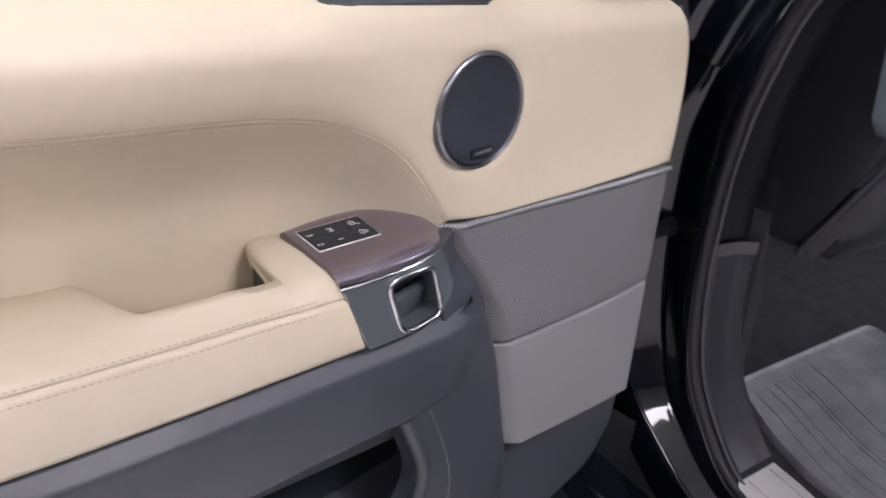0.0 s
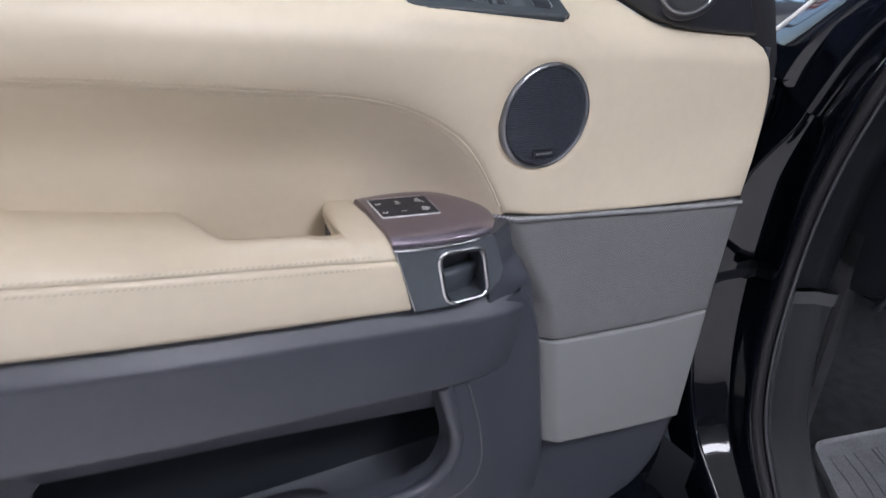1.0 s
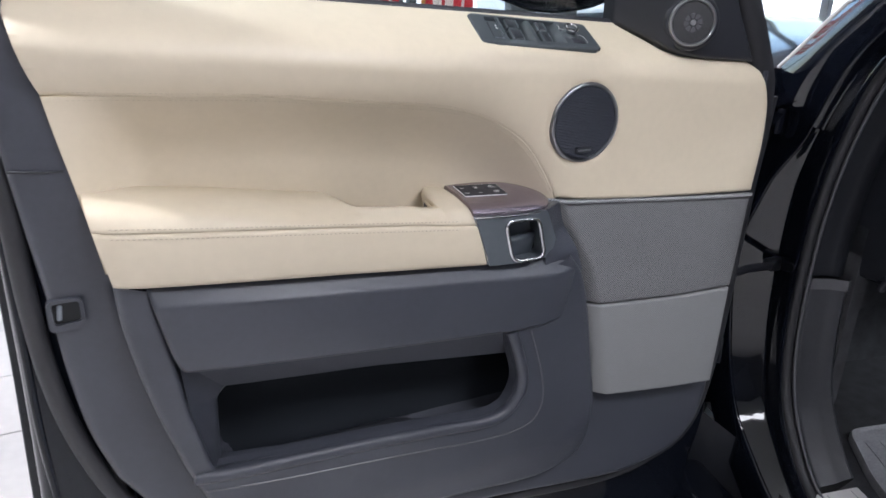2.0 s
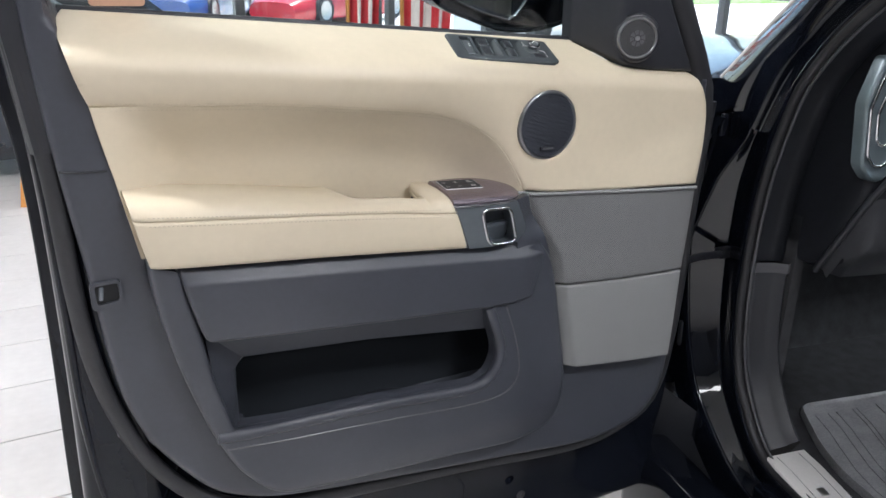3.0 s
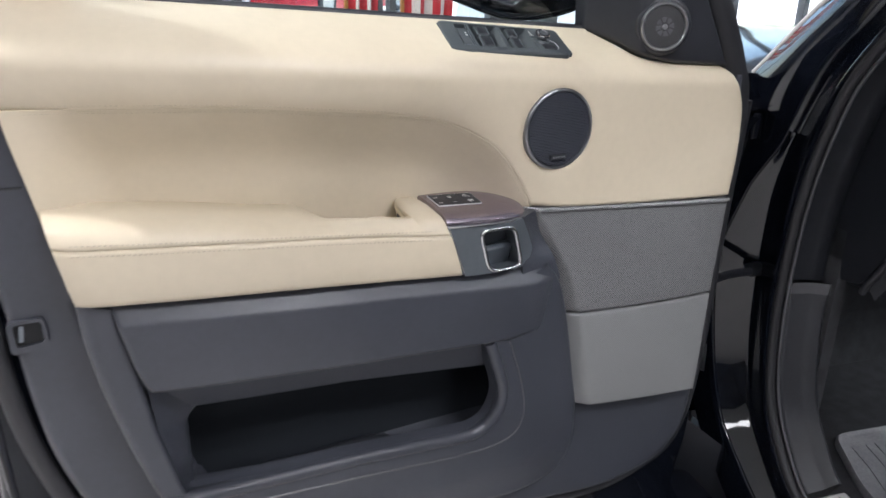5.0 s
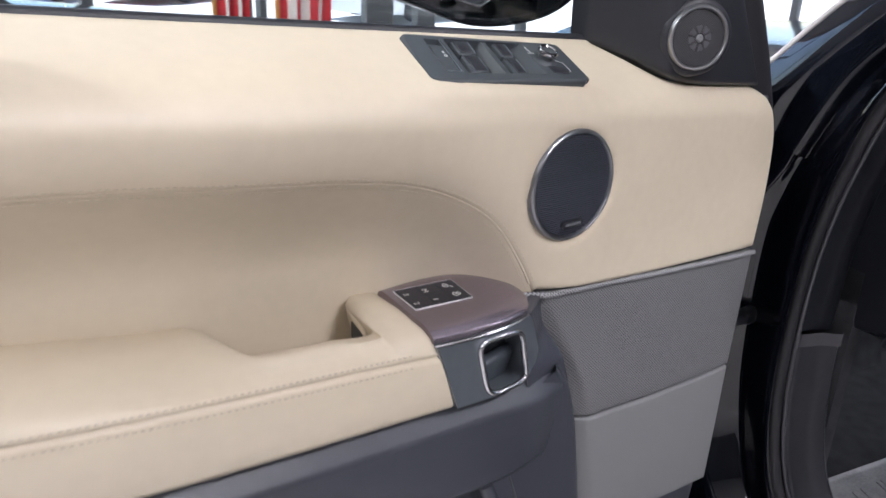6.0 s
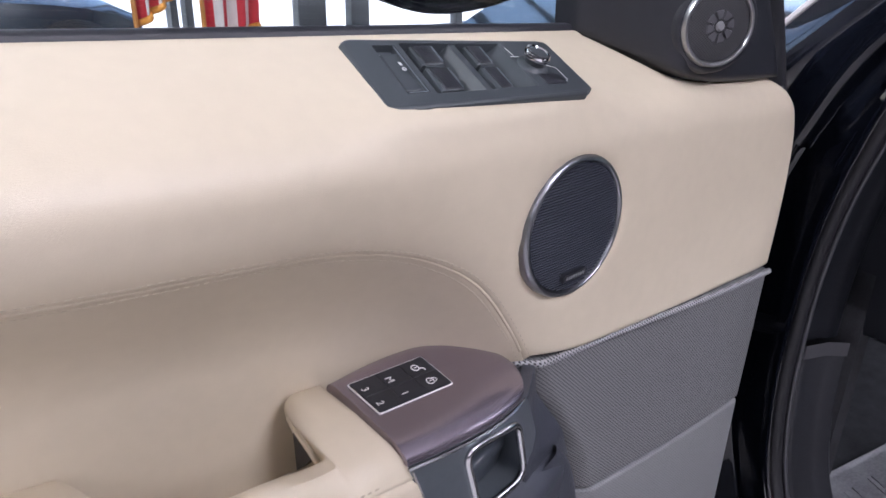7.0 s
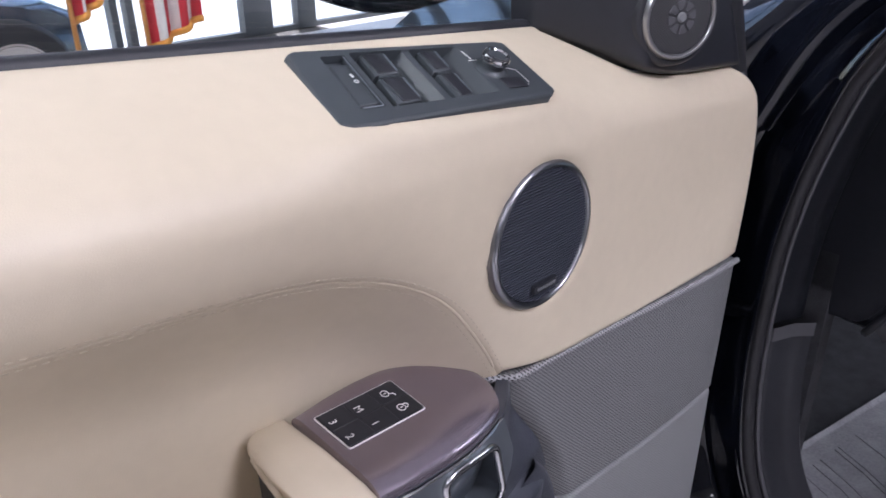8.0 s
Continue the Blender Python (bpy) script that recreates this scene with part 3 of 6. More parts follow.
def ring_between(inner, outer, depth, rows=4, back=0.02, skirt=0.012, inward=True):
    """A sheet between two closed outlines in the door's plane with the same number of points, its inner border turned back."""
    bm = bmesh.new()
    i, o = np.array(inner), np.array(outer)
    rr = []
    if inward:
        rr.append([bm.verts.new((x, float(depth(np.array(x), np.array(z))) + back, z)) for x, z in i])
    for s in np.linspace(0, 1, rows):
        p = i * (1 - s) + o * s
        rr.append([bm.verts.new((x, float(depth(np.array(x), np.array(z))), z)) for x, z in p])
    rr.append([bm.verts.new((x, float(depth(np.array(x), np.array(z))) + skirt, z)) for x, z in o])
    grid_faces(bm, rr, len(rr), len(i), wrap_v=True)
    bmesh.ops.recalc_face_normals(bm, faces=bm.faces[:])
    return bm


def resampled(poly, n=80, start=None):
    p = np.array(list(poly) + [poly[0]], float)
    seg = np.r_[0, np.cumsum(np.linalg.norm(np.diff(p, axis=0), axis=1))]
    ts = np.linspace(0, seg[-1], n, endpoint=False)
    q = np.stack([np.interp(ts, seg, p[:, k]) for k in range(2)], 1)
    c = q.mean(0)
    a = np.arctan2(q[:, 1] - c[1], q[:, 0] - c[0])
    return np.roll(q, -int(np.argmin(np.abs(a + 2.4))), axis=0)


PLATE = round_poly([(0.3155, 0.979), (0.420, 0.973), (0.429, 0.993), (0.404, 1.042), (0.291, 1.0475)], 0.004, 4)
handle_plate = part("handle_plate", ring_between(resampled(HOLE), resampled(PLATE), plate_depth, 5, 0.03), GUNMETAL, door, "gunmetal release handle plate")
part("plate_strip", tube([(x, y - 0.0010, 1.0472 - 0.055 * (x - 0.2905)) for x, y in POD_EDGE[:34] if y < 0.484], 0.0013, 6), CHROME, handle_plate, "thin chrome strip")
part("plate_strip", tube([(x, 0.4560, z) for x, z in ((0.2935, 1.0450), (0.3165, 0.9800))], 0.0009, 6), CHROME, handle_plate)
bez = [(x, float(plate_depth(np.array(x), np.array(z))) - 0.001, z) for x, z in HOLE + HOLE[:1]]
part("handle_bezel", tube(bez, 0.0028, 10), CHROME, handle_plate, "polished chrome bezel")
part("handle_recess", patch([(0.325, 0.965), (0.41, 0.965)], [(0.325, 1.035), (0.41, 1.035)], [(0.325, 0.965), (0.325, 1.035)], [(0.41, 0.965), (0.41, 1.035)], lambda x, z: 0.488 + 0 * x, edge=0.001, back=0.002, nu=6, nv=6), RECESS, handle_plate)
part("release_lever", placed(box(-0.024, 0.026, -0.006, 0.006, -0.024, 0.010, 0.005, 3), pose(0.372, 0.478, 0.998, 16, 0, 14)), RECESS, handle_plate, "satin black release lever")

part("pod_side", patch(
    [(0.412, 0.940), (0.445, 0.936), (0.490, 0.932)], [(0.398, 1.043), (0.412, 1.042), (0.440, 1.040)],
    [(0.412, 0.940), (0.405, 1.00), (0.398, 1.043)], [(0.490, 0.932), (0.466, 0.985), (0.440, 1.040)],
    lambda x, z: 0.466 + (0.70 - 0.42 * smoothstep(1.010, 0.965, z)) * np.maximum(0, x - 0.405), edge=0.002, back=0.01, nu=12, nv=14), DARK, door, "charcoal side of the armrest block")

# charcoal bolster under the armrest
def bolster_depth(x, z):
    top = 1.0165 - 0.094 * (x + 0.094)
    return 0.4565 - 0.8 * bulge(x) - rear_swell(x) + 3.2 * np.maximum(0, x - 0.392) ** 2 + 0.006 * smoothstep(0.95, 0.86, z) + 0.017 * np.clip((z - top + 0.020) / 0.020, 0, 1)


part("bolster", patch(
    [(-0.0600, 0.9085), (0.03, 0.8996), (0.2, 0.8832), (0.3545, 0.8704), (0.386, 0.8695), (0.43, 0.8690), (0.4830, 0.8700)],
    [(-0.094, 1.017), (0.1, 0.999), (0.314, 0.978), (0.400, 0.975), (0.425, 0.9755), (0.449, 0.979)],
    [(-0.0600, 0.9085), (-0.0670, 0.9120), (-0.0735, 0.9260), (-0.0800, 0.9500), (-0.0875, 0.983), (-0.094, 1.017)], [(0.4830, 0.8700), (0.4800, 0.9020), (0.4700, 0.9420), (0.449, 0.979)],
    bolster_depth, edge=0.007, back=0.055, nu=60, nv=32), DARK, door, "charcoal bolster panel")


# lower bowl panel round three sides of the map pocket
def bowl_depth(x, z):
    return 0.470 - rear_swell(x) + 1.0 * np.maximum(0, x - 0.405) ** 2 + 0.014 * smoothstep(0.67, 0.58, z)


BOWL = [(-0.126, 1.022), (-0.1240, 0.985), (-0.1195, 0.950), (-0.1110, 0.905), (-0.0985, 0.853), (-0.0845, 0.805), (-0.0720, 0.766), (-0.0485, 0.711), (-0.0260, 0.676), (0.014, 0.634), (0.073, 0.6175), (0.206, 0.6045), (0.312, 0.597),
        (0.421, 0.588), (0.490, 0.592), (0.523, 0.606), (0.535, 0.640), (0.5365, 0.709), (0.526, 0.762), (0.5035, 0.868), (0.484, 0.930), (0.458, 0.966)]
HOLE_EDGE = [(-0.0905, 1.010), (-0.0865, 0.983), (-0.0795, 0.952), (-0.0710, 0.905), (-0.0630, 0.852), (-0.0500, 0.799), (-0.0410, 0.7660), (-0.025, 0.7625), (0.0, 0.7610), (0.06, 0.757), (0.13, 0.7530), (0.205, 0.748), (0.27, 0.742),
             (0.335, 0.737), (0.356, 0.740), (0.3700, 0.749), (0.380, 0.770), (0.3815, 0.790), (0.3745, 0.817), (0.357, 0.868), (0.350, 0.90), (0.345, 0.930)]


def knots(pts, per=7):
    """A smooth curve with the same number of steps between each pair of its points."""
    p = np.array(pts, float)
    q = np.vstack([2 * p[0] - p[1], p, 2 * p[-1] - p[-2]])
    out = []
    for i in range(1, len(q) - 2):
        for s in np.linspace(0, 1, per, endpoint=False):
            a, b, c, d = q[i - 1], q[i], q[i + 1], q[i + 2]
            out.append(0.5 * (2 * b + (c - a) * s + (2 * a - 5 * b + 4 * c - d) * s * s + (3 * b - a - 3 * c + d) * s ** 3))
    return np.vstack([out, p[-1]])


def bowl_sheet(inner, outer, depth, roll_in=0.006, roll_out=0.011):
    """The U-shaped panel between two border curves, both borders rolled back and closed by skirts."""
    i, o = knots(inner), knots(outer)
    bm = bmesh.new()
    rr = []
    spread = np.r_[0, 0.015, 0.04, 0.08, 0.13, np.linspace(0.2, 0.8, 8), 0.86, 0.90, 0.93, 0.955, 0.975, 0.99, 1.0]
    wide = np.linalg.norm(o - i, axis=1)
    for s in spread:
        p = i * (1 - s) + o * s
        k_in = np.clip(1 - s * wide / roll_in, 0, 1)
        k_out = np.clip(1 - (1 - s) * wide / roll_out, 0, 1)
        y = depth(p[:, 0], p[:, 1]) + roll_in * (1 - np.sqrt(1 - k_in ** 2)) + roll_out * (1 - np.sqrt(1 - k_out ** 2))
        rr.append([(x, yy, z) for (x, z), yy in zip(p, y)])
    rr.insert(0, [(x, y + 0.02, z) for x, y, z in rr[0]])
    rr.append([(x, y + 0.05, z) for x, y, z in rr[-1]])
    vv = [[bm.verts.new(q) for q in row] for row in rr]
    grid_faces(bm, vv, len(vv), len(vv[0]))
    bmesh.ops.recalc_face_normals(bm, faces=bm.faces[:])
    return bm


lower = part("lower_panel", bowl_sheet(HOLE_EDGE, BOWL, bowl_depth), DARK, door, "charcoal lower door panel", crease=60)


def funnel(outer, inner, y_out, y_in, y_end):
    """The sloping walls of the pocket, from its rim in to its dark mouth."""
    bm = bmesh.new()

    def dense(poly):
        p = np.array(list(poly) + [poly[0]], float)
        return np.vstack([p[k] * (1 - s) + p[k + 1] * s for k in range(len(poly)) for s in np.linspace(0, 1, 8, endpoint=False)])

    o, i = dense(outer), dense(inner)
    rr = []
    for s in (0.0, 0.25, 0.5, 0.75, 0.9, 0.97, 1.0):
        p = o * (1 - s) + i * s
        y0 = y_out(o[:, 0], o[:, 1]) + 0.006
        rr.append([bm.verts.new((x, y + (y_in - y) * s + 0.010 * max(0, s - 0.9) / 0.1, z)) for (x, z), y in zip(p, y0)])
    rr.append([bm.verts.new((x, y_end, z)) for x, z in i])
    grid_faces(bm, rr, len(rr), len(o), wrap_v=True)
    bmesh.ops.recalc_face_normals(bm, faces=bm.faces[:])
    return bm


part("pocket_surround", funnel(
    [(-0.069, 0.918), (0.06, 0.904), (0.2, 0.889), (0.352, 0.877), (0.3745, 0.817), (0.3815, 0.785), (0.372, 0.752), (0.335, 0.737), (0.205, 0.748), (0.06, 0.757), (-0.041, 0.766), (-0.050, 0.799), (-0.063, 0.852)],
    [(-0.012, 0.8490), (0.06, 0.8435), (0.174, 0.8350), (0.385, 0.8080), (0.400, 0.795), (0.405, 0.765), (0.395, 0.725), (0.345, 0.712), (0.21, 0.726), (0.06, 0.739), (-0.0265, 0.748), (-0.0255, 0.800), (-0.0245, 0.838)],
    bowl_depth, 0.506, 0.520), DARK, lower, crease=30)
LIP = spline([(-0.0660, 0.7585), (-0.02, 0.7530), (0.06, 0.7480), (0.13, 0.7440), (0.205, 0.7392), (0.27, 0.7335), (0.335, 0.7285), (0.368, 0.7380), (0.387, 0.763), (0.3905, 0.790), (0.383, 0.820), (0.3665, 0.868)], np.linspace(0, 1, 90))
part("pocket_lip", tube([(x, float(bowl_depth(np.array(x), np.array(z))) + 0.0035, z) for x, z in LIP], 0.0090, 14), DARK, lower)
part("trim_bead", tube([(x, float(bowl_depth(np.array(x), np.array(z))) - 0.0002, z) for x, z in spline([(-0.0545, 0.7373), (0.059, 0.7240), (0.2045, 0.7118), (0.33, 0.7005), (0.3903, 0.7031), (0.4174, 0.7178), (0.4269, 0.7477), (0.4186, 0.797), (0.3968, 0.8636)], np.linspace(0, 1, 80))], 0.0011, 6), SATIN_GREY, lower)
part("pocket_back", patch([(-0.07, 0.60), (0.45, 0.57)], [(-0.07, 0.91), (0.45, 0.89)], [(-0.07, 0.60), (-0.07, 0.91)], [(0.45, 0.57), (0.45, 0.89)], lambda x, z: 0.592 + 0 * x, edge=0.002, back=0.002, nu=8, nv=8), POCKET_SHADE, lower)
part("pocket_floor", box(-0.02, 0.43, 0.500, 0.590, 0.650, 0.660, 0.003), POCKET_SHADE, lower)
part("bottle_rest", tube(spline([(0.02, 0.535, 0.690), (0.06, 0.535, 0.712), (0.13, 0.535, 0.712), (0.215, 0.535, 0.712), (0.250, 0.535, 0.700), (0.275, 0.535, 0.675)], np.linspace(0, 1, 40)), 0.013, 10), DARKER, lower, "moulded bottle rest inside the pocket")

# base trim sheet behind it all
BASE_B = [(-0.150, 0.745), (-0.109, 0.683), (-0.064, 0.632), (0.005, 0.598), (0.090, 0.580), (0.256, 0.557), (0.440, 0.534), (0.61, 0.513), (0.692, 0.519), (0.756, 0.538), (0.795, 0.582)]


def base_depth(x, z):
    """The sheet stands back wherever the upholstery, the pocket or the recess sits in it."""
    upper = smoothstep(0.0, 0.018, x - np.interp(z, (1.0, 1.108, 1.214, 1.25, 1.28, 1.31, 1.36), (-0.120, -0.138, -0.157, -0.167, -0.183, -0.192, -0.196))) * (1 - smoothstep(0.795, 0.805, x)) * smoothstep(0.95, 1.0, z)
    lower_ = smoothstep(0.0, 0.020, x - np.interp(z, (0.64, 0.70, 0.766, 0.853, 0.905, 1.02), (0.02, -0.02, -0.052, -0.072, -0.085, -0.102))) * (1 - smoothstep(0.46, 0.50, x)) * smoothstep(0.64, 0.70, z)
    return 0.514 + 0.095 * np.maximum(upper, lower_)


base_trim = part("base_trim", patch(
    BASE_B, [(-0.224, 1.365), (-0.15, 1.31), (0.0, 1.29), (0.4, 1.255), (0.820, 1.195)],
    [(-0.150, 0.745), (-0.1725, 0.815), (-0.1850, 0.895), (-0.1920, 0.984), (-0.209, 1.140), (-0.221, 1.30), (-0.224, 1.365)],
    [(0.795, 0.582), (0.806, 0.63), (0.809, 0.70), (0.812, 0.90), (0.821, 1.10), (0.820, 1.195)],
    base_depth, edge=0.012, back=0.03, nu=90, nv=70), DARK, door, "charcoal plastic base trim")
part("trim_joint", tube([(-0.207, 0.513, 1.139), (-0.18, 0.513, 1.136), (-0.155, 0.513, 1.135)], 0.0015, 6), DARKER, base_trim)

# latch opening in the rear edge of the trim
part("latch_surround", ring_between(resampled(round_poly([(-0.188, 0.965), (-0.161, 0.968), (-0.161, 0.992), (-0.189, 0.991)], 0.004), 40), resampled(round_poly([(-0.1945, 0.957), (-0.1565, 0.961), (-0.1575, 0.996), (-0.1945, 0.995)], 0.008), 40), lambda x, z: 0.509 + 0 * x, 3, 0.02), DARK, door, "charcoal latch surround")
part("latch_claw", placed(box(-0.0035, 0.0035, -0.002, 0.008, -0.010, 0.010, 0.002), pose(-0.182, 0.514, 0.979, 0, 8, 0)), GUNMETAL, door, "metal latch claw")
part("latch_claw", placed(box(-0.008, 0.008, -0.002, 0.006, -0.002, 0.002, 0.001), pose(-0.172, 0.516, 0.971, 0, -8, 0)), GUNMETAL, door)
# black plate painting the shaded depth of the latch opening
part("latch_void", box(-0.190, -0.160, 0.5125, 0.5138, 0.964, 0.993), VOID, door)

# bass speaker grilles
def grille_depth(x, z):
    border = np.interp(z, (0.70, 0.8705, 0.92, 0.97, 1.042), (0.540, 0.5055, 0.491, 0.461, 0.421))
    return 0.4925 + 0.75 * np.maximum(0, border + 0.025 - x) - 0.007 * smoothstep(0.5, 0.74, x)


part("perforated_grille", patch(
    [(0.5055, 0.8705), (0.64, 0.862), (0.783, 0.8575)], [(0.421, 1.0420), (0.52, 1.0335), (0.63, 1.0245), (0.791, 1.0130)],
    [(0.5055, 0.8705), (0.491, 0.92), (0.461, 0.97), (0.421, 1.0420)], [(0.783, 0.8575), (0.787, 0.93), (0.791, 1.0130)],
    grille_depth, edge=0.004, back=0.02, nu=70, nv=20), PERF, door, "perforated grey bass speaker grille")
part("lower_grille", patch(
    [(0.5385, 0.7055), (0.65, 0.693), (0.7785, 0.680)], [(0.506, 0.8675), (0.64, 0.859), (0.7828, 0.8545)],
    [(0.5385, 0.7055), (0.531, 0.74), (0.517, 0.80), (0.506, 0.8675)], [(0.7785, 0.680), (0.7812, 0.77), (0.7828, 0.8545)],
    grille_depth, edge=0.004, back=0.02, nu=60, nv=18), PERF_LOW, door, "grey plastic panel below the grille")
part("grille_welt", tube([(x, float(grille_depth(np.array(x), np.array(z))) - 0.0020, z) for x, z in spline([(0.426, 1.0405), (0.52, 1.0325), (0.63, 1.0235), (0.789, 1.0120)], np.linspace(0, 1, 70))], 0.0030, 8), WELT, door, "perforated grey welt")

# mid-range speaker
SPK = (0.4658, 0.4880, 1.1467)
FACE = pose(*SPK, 90, 0, 0) @ Matrix.Scale(1.04, 4)
speaker = part("speaker", placed(lathe([(0.0460, -0.004), (0.0460, 0.0030), (0.0472, 0.0042), (0.0490, 0.0040), (0.0508, 0.0015), (0.0512, -0.006)], 72), FACE), RING, door, "round speaker with a satin metal ring")
part("speaker_cone", placed(lathe([(0.0, 0.0006), (0.046, 0.0006)], 48), FACE), VOID, speaker)
ribs = bmesh.new()
for k in range(-23, 24):
    zz = k * 0.00194
    half = math.sqrt(0.0455 ** 2 - zz ** 2) - 0.0004
    rows = []
    for xx in np.linspace(-half, half, 9):
        bulge = 0.0012 * (1 - (xx * xx + zz * zz) / 0.0455 ** 2)
        rows.append([ribs.verts.new((xx, zz + a, 0.0022 + bulge + b)) for a, b in ((-0.0006, -0.001), (-0.0005, 0.0003), (0.0, 0.0006), (0.0005, 0.0003), (0.0006, -0.001))])
    grid_faces(ribs, rows, 9, 5)
bmesh.ops.recalc_face_normals(ribs, faces=ribs.faces[:])
tagged(part("grille_ribs", placed(ribs, FACE), MESH, speaker), kind="stuff")
badge = part("badge", placed(dome(round_poly([(-0.0125, -0.0032), (0.0125, -0.0032), (0.0125, 0.0032), (-0.0125, 0.0032)], 0.0012), [(1, 0.0008), (0.96, 0.0014), (0.9, 0.0014)], 0.002), pose(SPK[0] - 0.001, SPK[1] - 0.0055, SPK[2] - 0.0352, 90, 0, 0)), DARKER, speaker, "small black name badge")
for k in range(8):
    part("badge_bar", box(SPK[0] - 0.0105 + 0.0025 * k, SPK[0] - 0.0091 + 0.0025 * k, SPK[1] - 0.0075, SPK[1] - 0.0067, SPK[2] - 0.0364, SPK[2] - 0.0340), GREY, speaker)

# sail panel and tweeter
def sail_depth(x, z):
    return 0.504 + 0.071 * smoothstep(0.610, 0.562, x) - 0.006 * smoothstep(0.64, 0.76, x)


sail = part("sail_panel", patch(
    [(0.564, 1.260), (0.586, 1.248), (0.613, 1.230), (0.66, 1.219), (0.72, 1.214), (0.764, 1.211)],
    [(0.545, 1.62), (0.555, 1.62), (0.565, 1.62)],
    [(0.564, 1.260), (0.560, 1.40), (0.545, 1.62)], [(0.764, 1.211), (0.70, 1.33), (0.565, 1.62)],
    sail_depth, edge=0.007, back=0.02, nu=30, nv=24), DARKER, door, "black plastic sail panel")
TWE = pose(0.6305, 0.4940, 1.2695, 90, 0, -25) @ Matrix.Scale(0.93, 4)
tweeter = part("tweeter", placed(lathe([(0.0300, -0.006), (0.0300, 0.003), (0.0312, 0.0042), (0.0328, 0.004), (0.0345, 0.001), (0.0350, -0.003)], 60), TWE), RING_SILVER, door, "tweeter with a chrome ring and dark mesh")
part("tweeter_cup", placed(lathe([(0.0350, -0.002), (0.0365, -0.004), (0.0400, -0.030)], 48), TWE), DARKER, tweeter)
part("tweeter_mesh", placed(lathe([(0.0, 0.0035), (0.015, 0.003), (0.0295, 0.001)], 40), TWE), perforated("tweeter_mesh_metal", (0.045, 0.045, 0.048), (0.006, 0.006, 0.006), 0.0022), tweeter)
part("tweeter_hub", placed(lathe([(0.0, 0.0056), (0.0030, 0.0054), (0.0045, 0.003)], 20), TWE), GREY, tweeter)
for k in range(8):
    wedge = [(0.0062 * math.cos(a), 0.0062 * math.sin(a)) for a in (-0.26, 0.0, 0.26)] + [(0.0132 * math.cos(a), 0.0132 * math.sin(a)) for a in (0.30, 0.15, -0.15, -0.30)]
    part("tweeter_petal", placed(dome(round_poly(wedge, 0.001, 3), [(1.0, 0.0036), (0.95, 0.0042), (0.7, 0.0042)], 0.0), TWE @ pose(0, 0, 0, 0, 0, 45 * k + 10)), SATIN_GREY, tweeter)
part("tweeter_bezel", placed(lathe([(0.0350, 0.0005), (0.0375, 0.0000), (0.0400, -0.0030), (0.0420, -0.010)], 60), TWE), DARKER, tweeter)

# window switch pack, set into the sloping shelf
PX = Vector((0.166, -0.013, -0.0135)).normalized()
pack_o = Vector((0.409, 0.5335, 1.2552))
pack_v = Vector((0.009, 0.059, 0.0265)).normalized()
pack_x = (PX - pack_v * PX.dot(pack_v)).normalized()
pack_n = pack_x.cross(pack_v).normalized()
PACK = Matrix((( *pack_x, 0), (*pack_v, 0), (*pack_n, 0), (0, 0, 0, 1))).transposed()
PACK.translation = pack_o
def on_pack(bm, x, y, z=0.0, rx=0, ry=0, rz=0):
    return placed(bm, PACK @ pose(x, y, z, rx, ry, rz))


PK = [Vector(p) for p in ((-0.0880, -0.0410), (0.0850, -0.0300), (0.0835, 0.0335), (-0.0860, 0.0325))]


def pack_xy(a, b):
    return PK[0].lerp(PK[1], a).lerp(PK[3].lerp(PK[2], a), b)


def pack_shell():
    """The moulding: a low rounded rim, a slot for the child lock and a deep well with a sloping end wall for the switches."""
    def cuts(*edges):
        out = list(np.linspace(0, 1, 21))
        for e in edges:
            out += [e - 0.004, e + 0.004]
        return sorted(set(round(v, 4) for v in out))
    aa = cuts(0.125, 0.215, 0.245, 0.505, 0.725) + [0.003, 0.010, 0.018, 0.982, 0.990, 0.997, 0.410, 0.470, 0.635, 0.720]
    bb = cuts(0.19, 0.88, 0.17, 0.91) + [0.008, 0.025, 0.045, 0.955, 0.975, 0.992]
    bm = bmesh.new()
    rows = []
    for b in sorted(set(bb)):
        row = []
        for a in sorted(set(aa)):
            p = pack_xy(a, b)
            c = max(0, abs(2 * a - 1) - 0.92) / 0.08 * max(0, abs(2 * b - 1) - 0.86) / 0.14
            p = p - Vector(((1 if a > 0.5 else -1) * 0.0040, (1 if b > 0.5 else -1) * 0.0040)) * c
            e = min(min(a, 1 - a) / 0.020, min(b, 1 - b) / 0.05, 1.0)
            z = 0.0012 + 0.0026 * math.sqrt(max(0, 1 - (1 - e) ** 2))
            if 0.125 < a < 0.215 and 0.19 < b < 0.88:
                z = -0.001
            if 0.245 < a < 0.725 and 0.17 < b < 0.91:
                z = -0.010 + 0.0128 * float(np.clip((a - 0.410) / 0.060, 0, 1)) if a < 0.505 else -0.010 + 0.0132 * float(np.clip((a - 0.635) / 0.085, 0, 1))
            row.append(bm.verts.new((p.x, p.y, z)))
        rows.append(row)
    grid_faces(bm, rows, len(rows), len(rows[0]))
    low = [bm.verts.new((v.co.x, v.co.y, -0.004)) for v in rows[0]]
    high = [bm.verts.new((v.co.x, v.co.y, -0.004)) for v in rows[-1]]
    grid_faces(bm, [low, rows[0]], 2, len(low))
    grid_faces(bm, [rows[-1], high], 2, len(low))
    for n in (0, -1):
        side = [bm.verts.new((r[n].co.x, r[n].co.y, -0.004)) for r in rows]
        grid_faces(bm, [side, [r[n] for r in rows]], 2, len(rows))
    bmesh.ops.recalc_face_normals(bm, faces=bm.faces[:])
    return bm


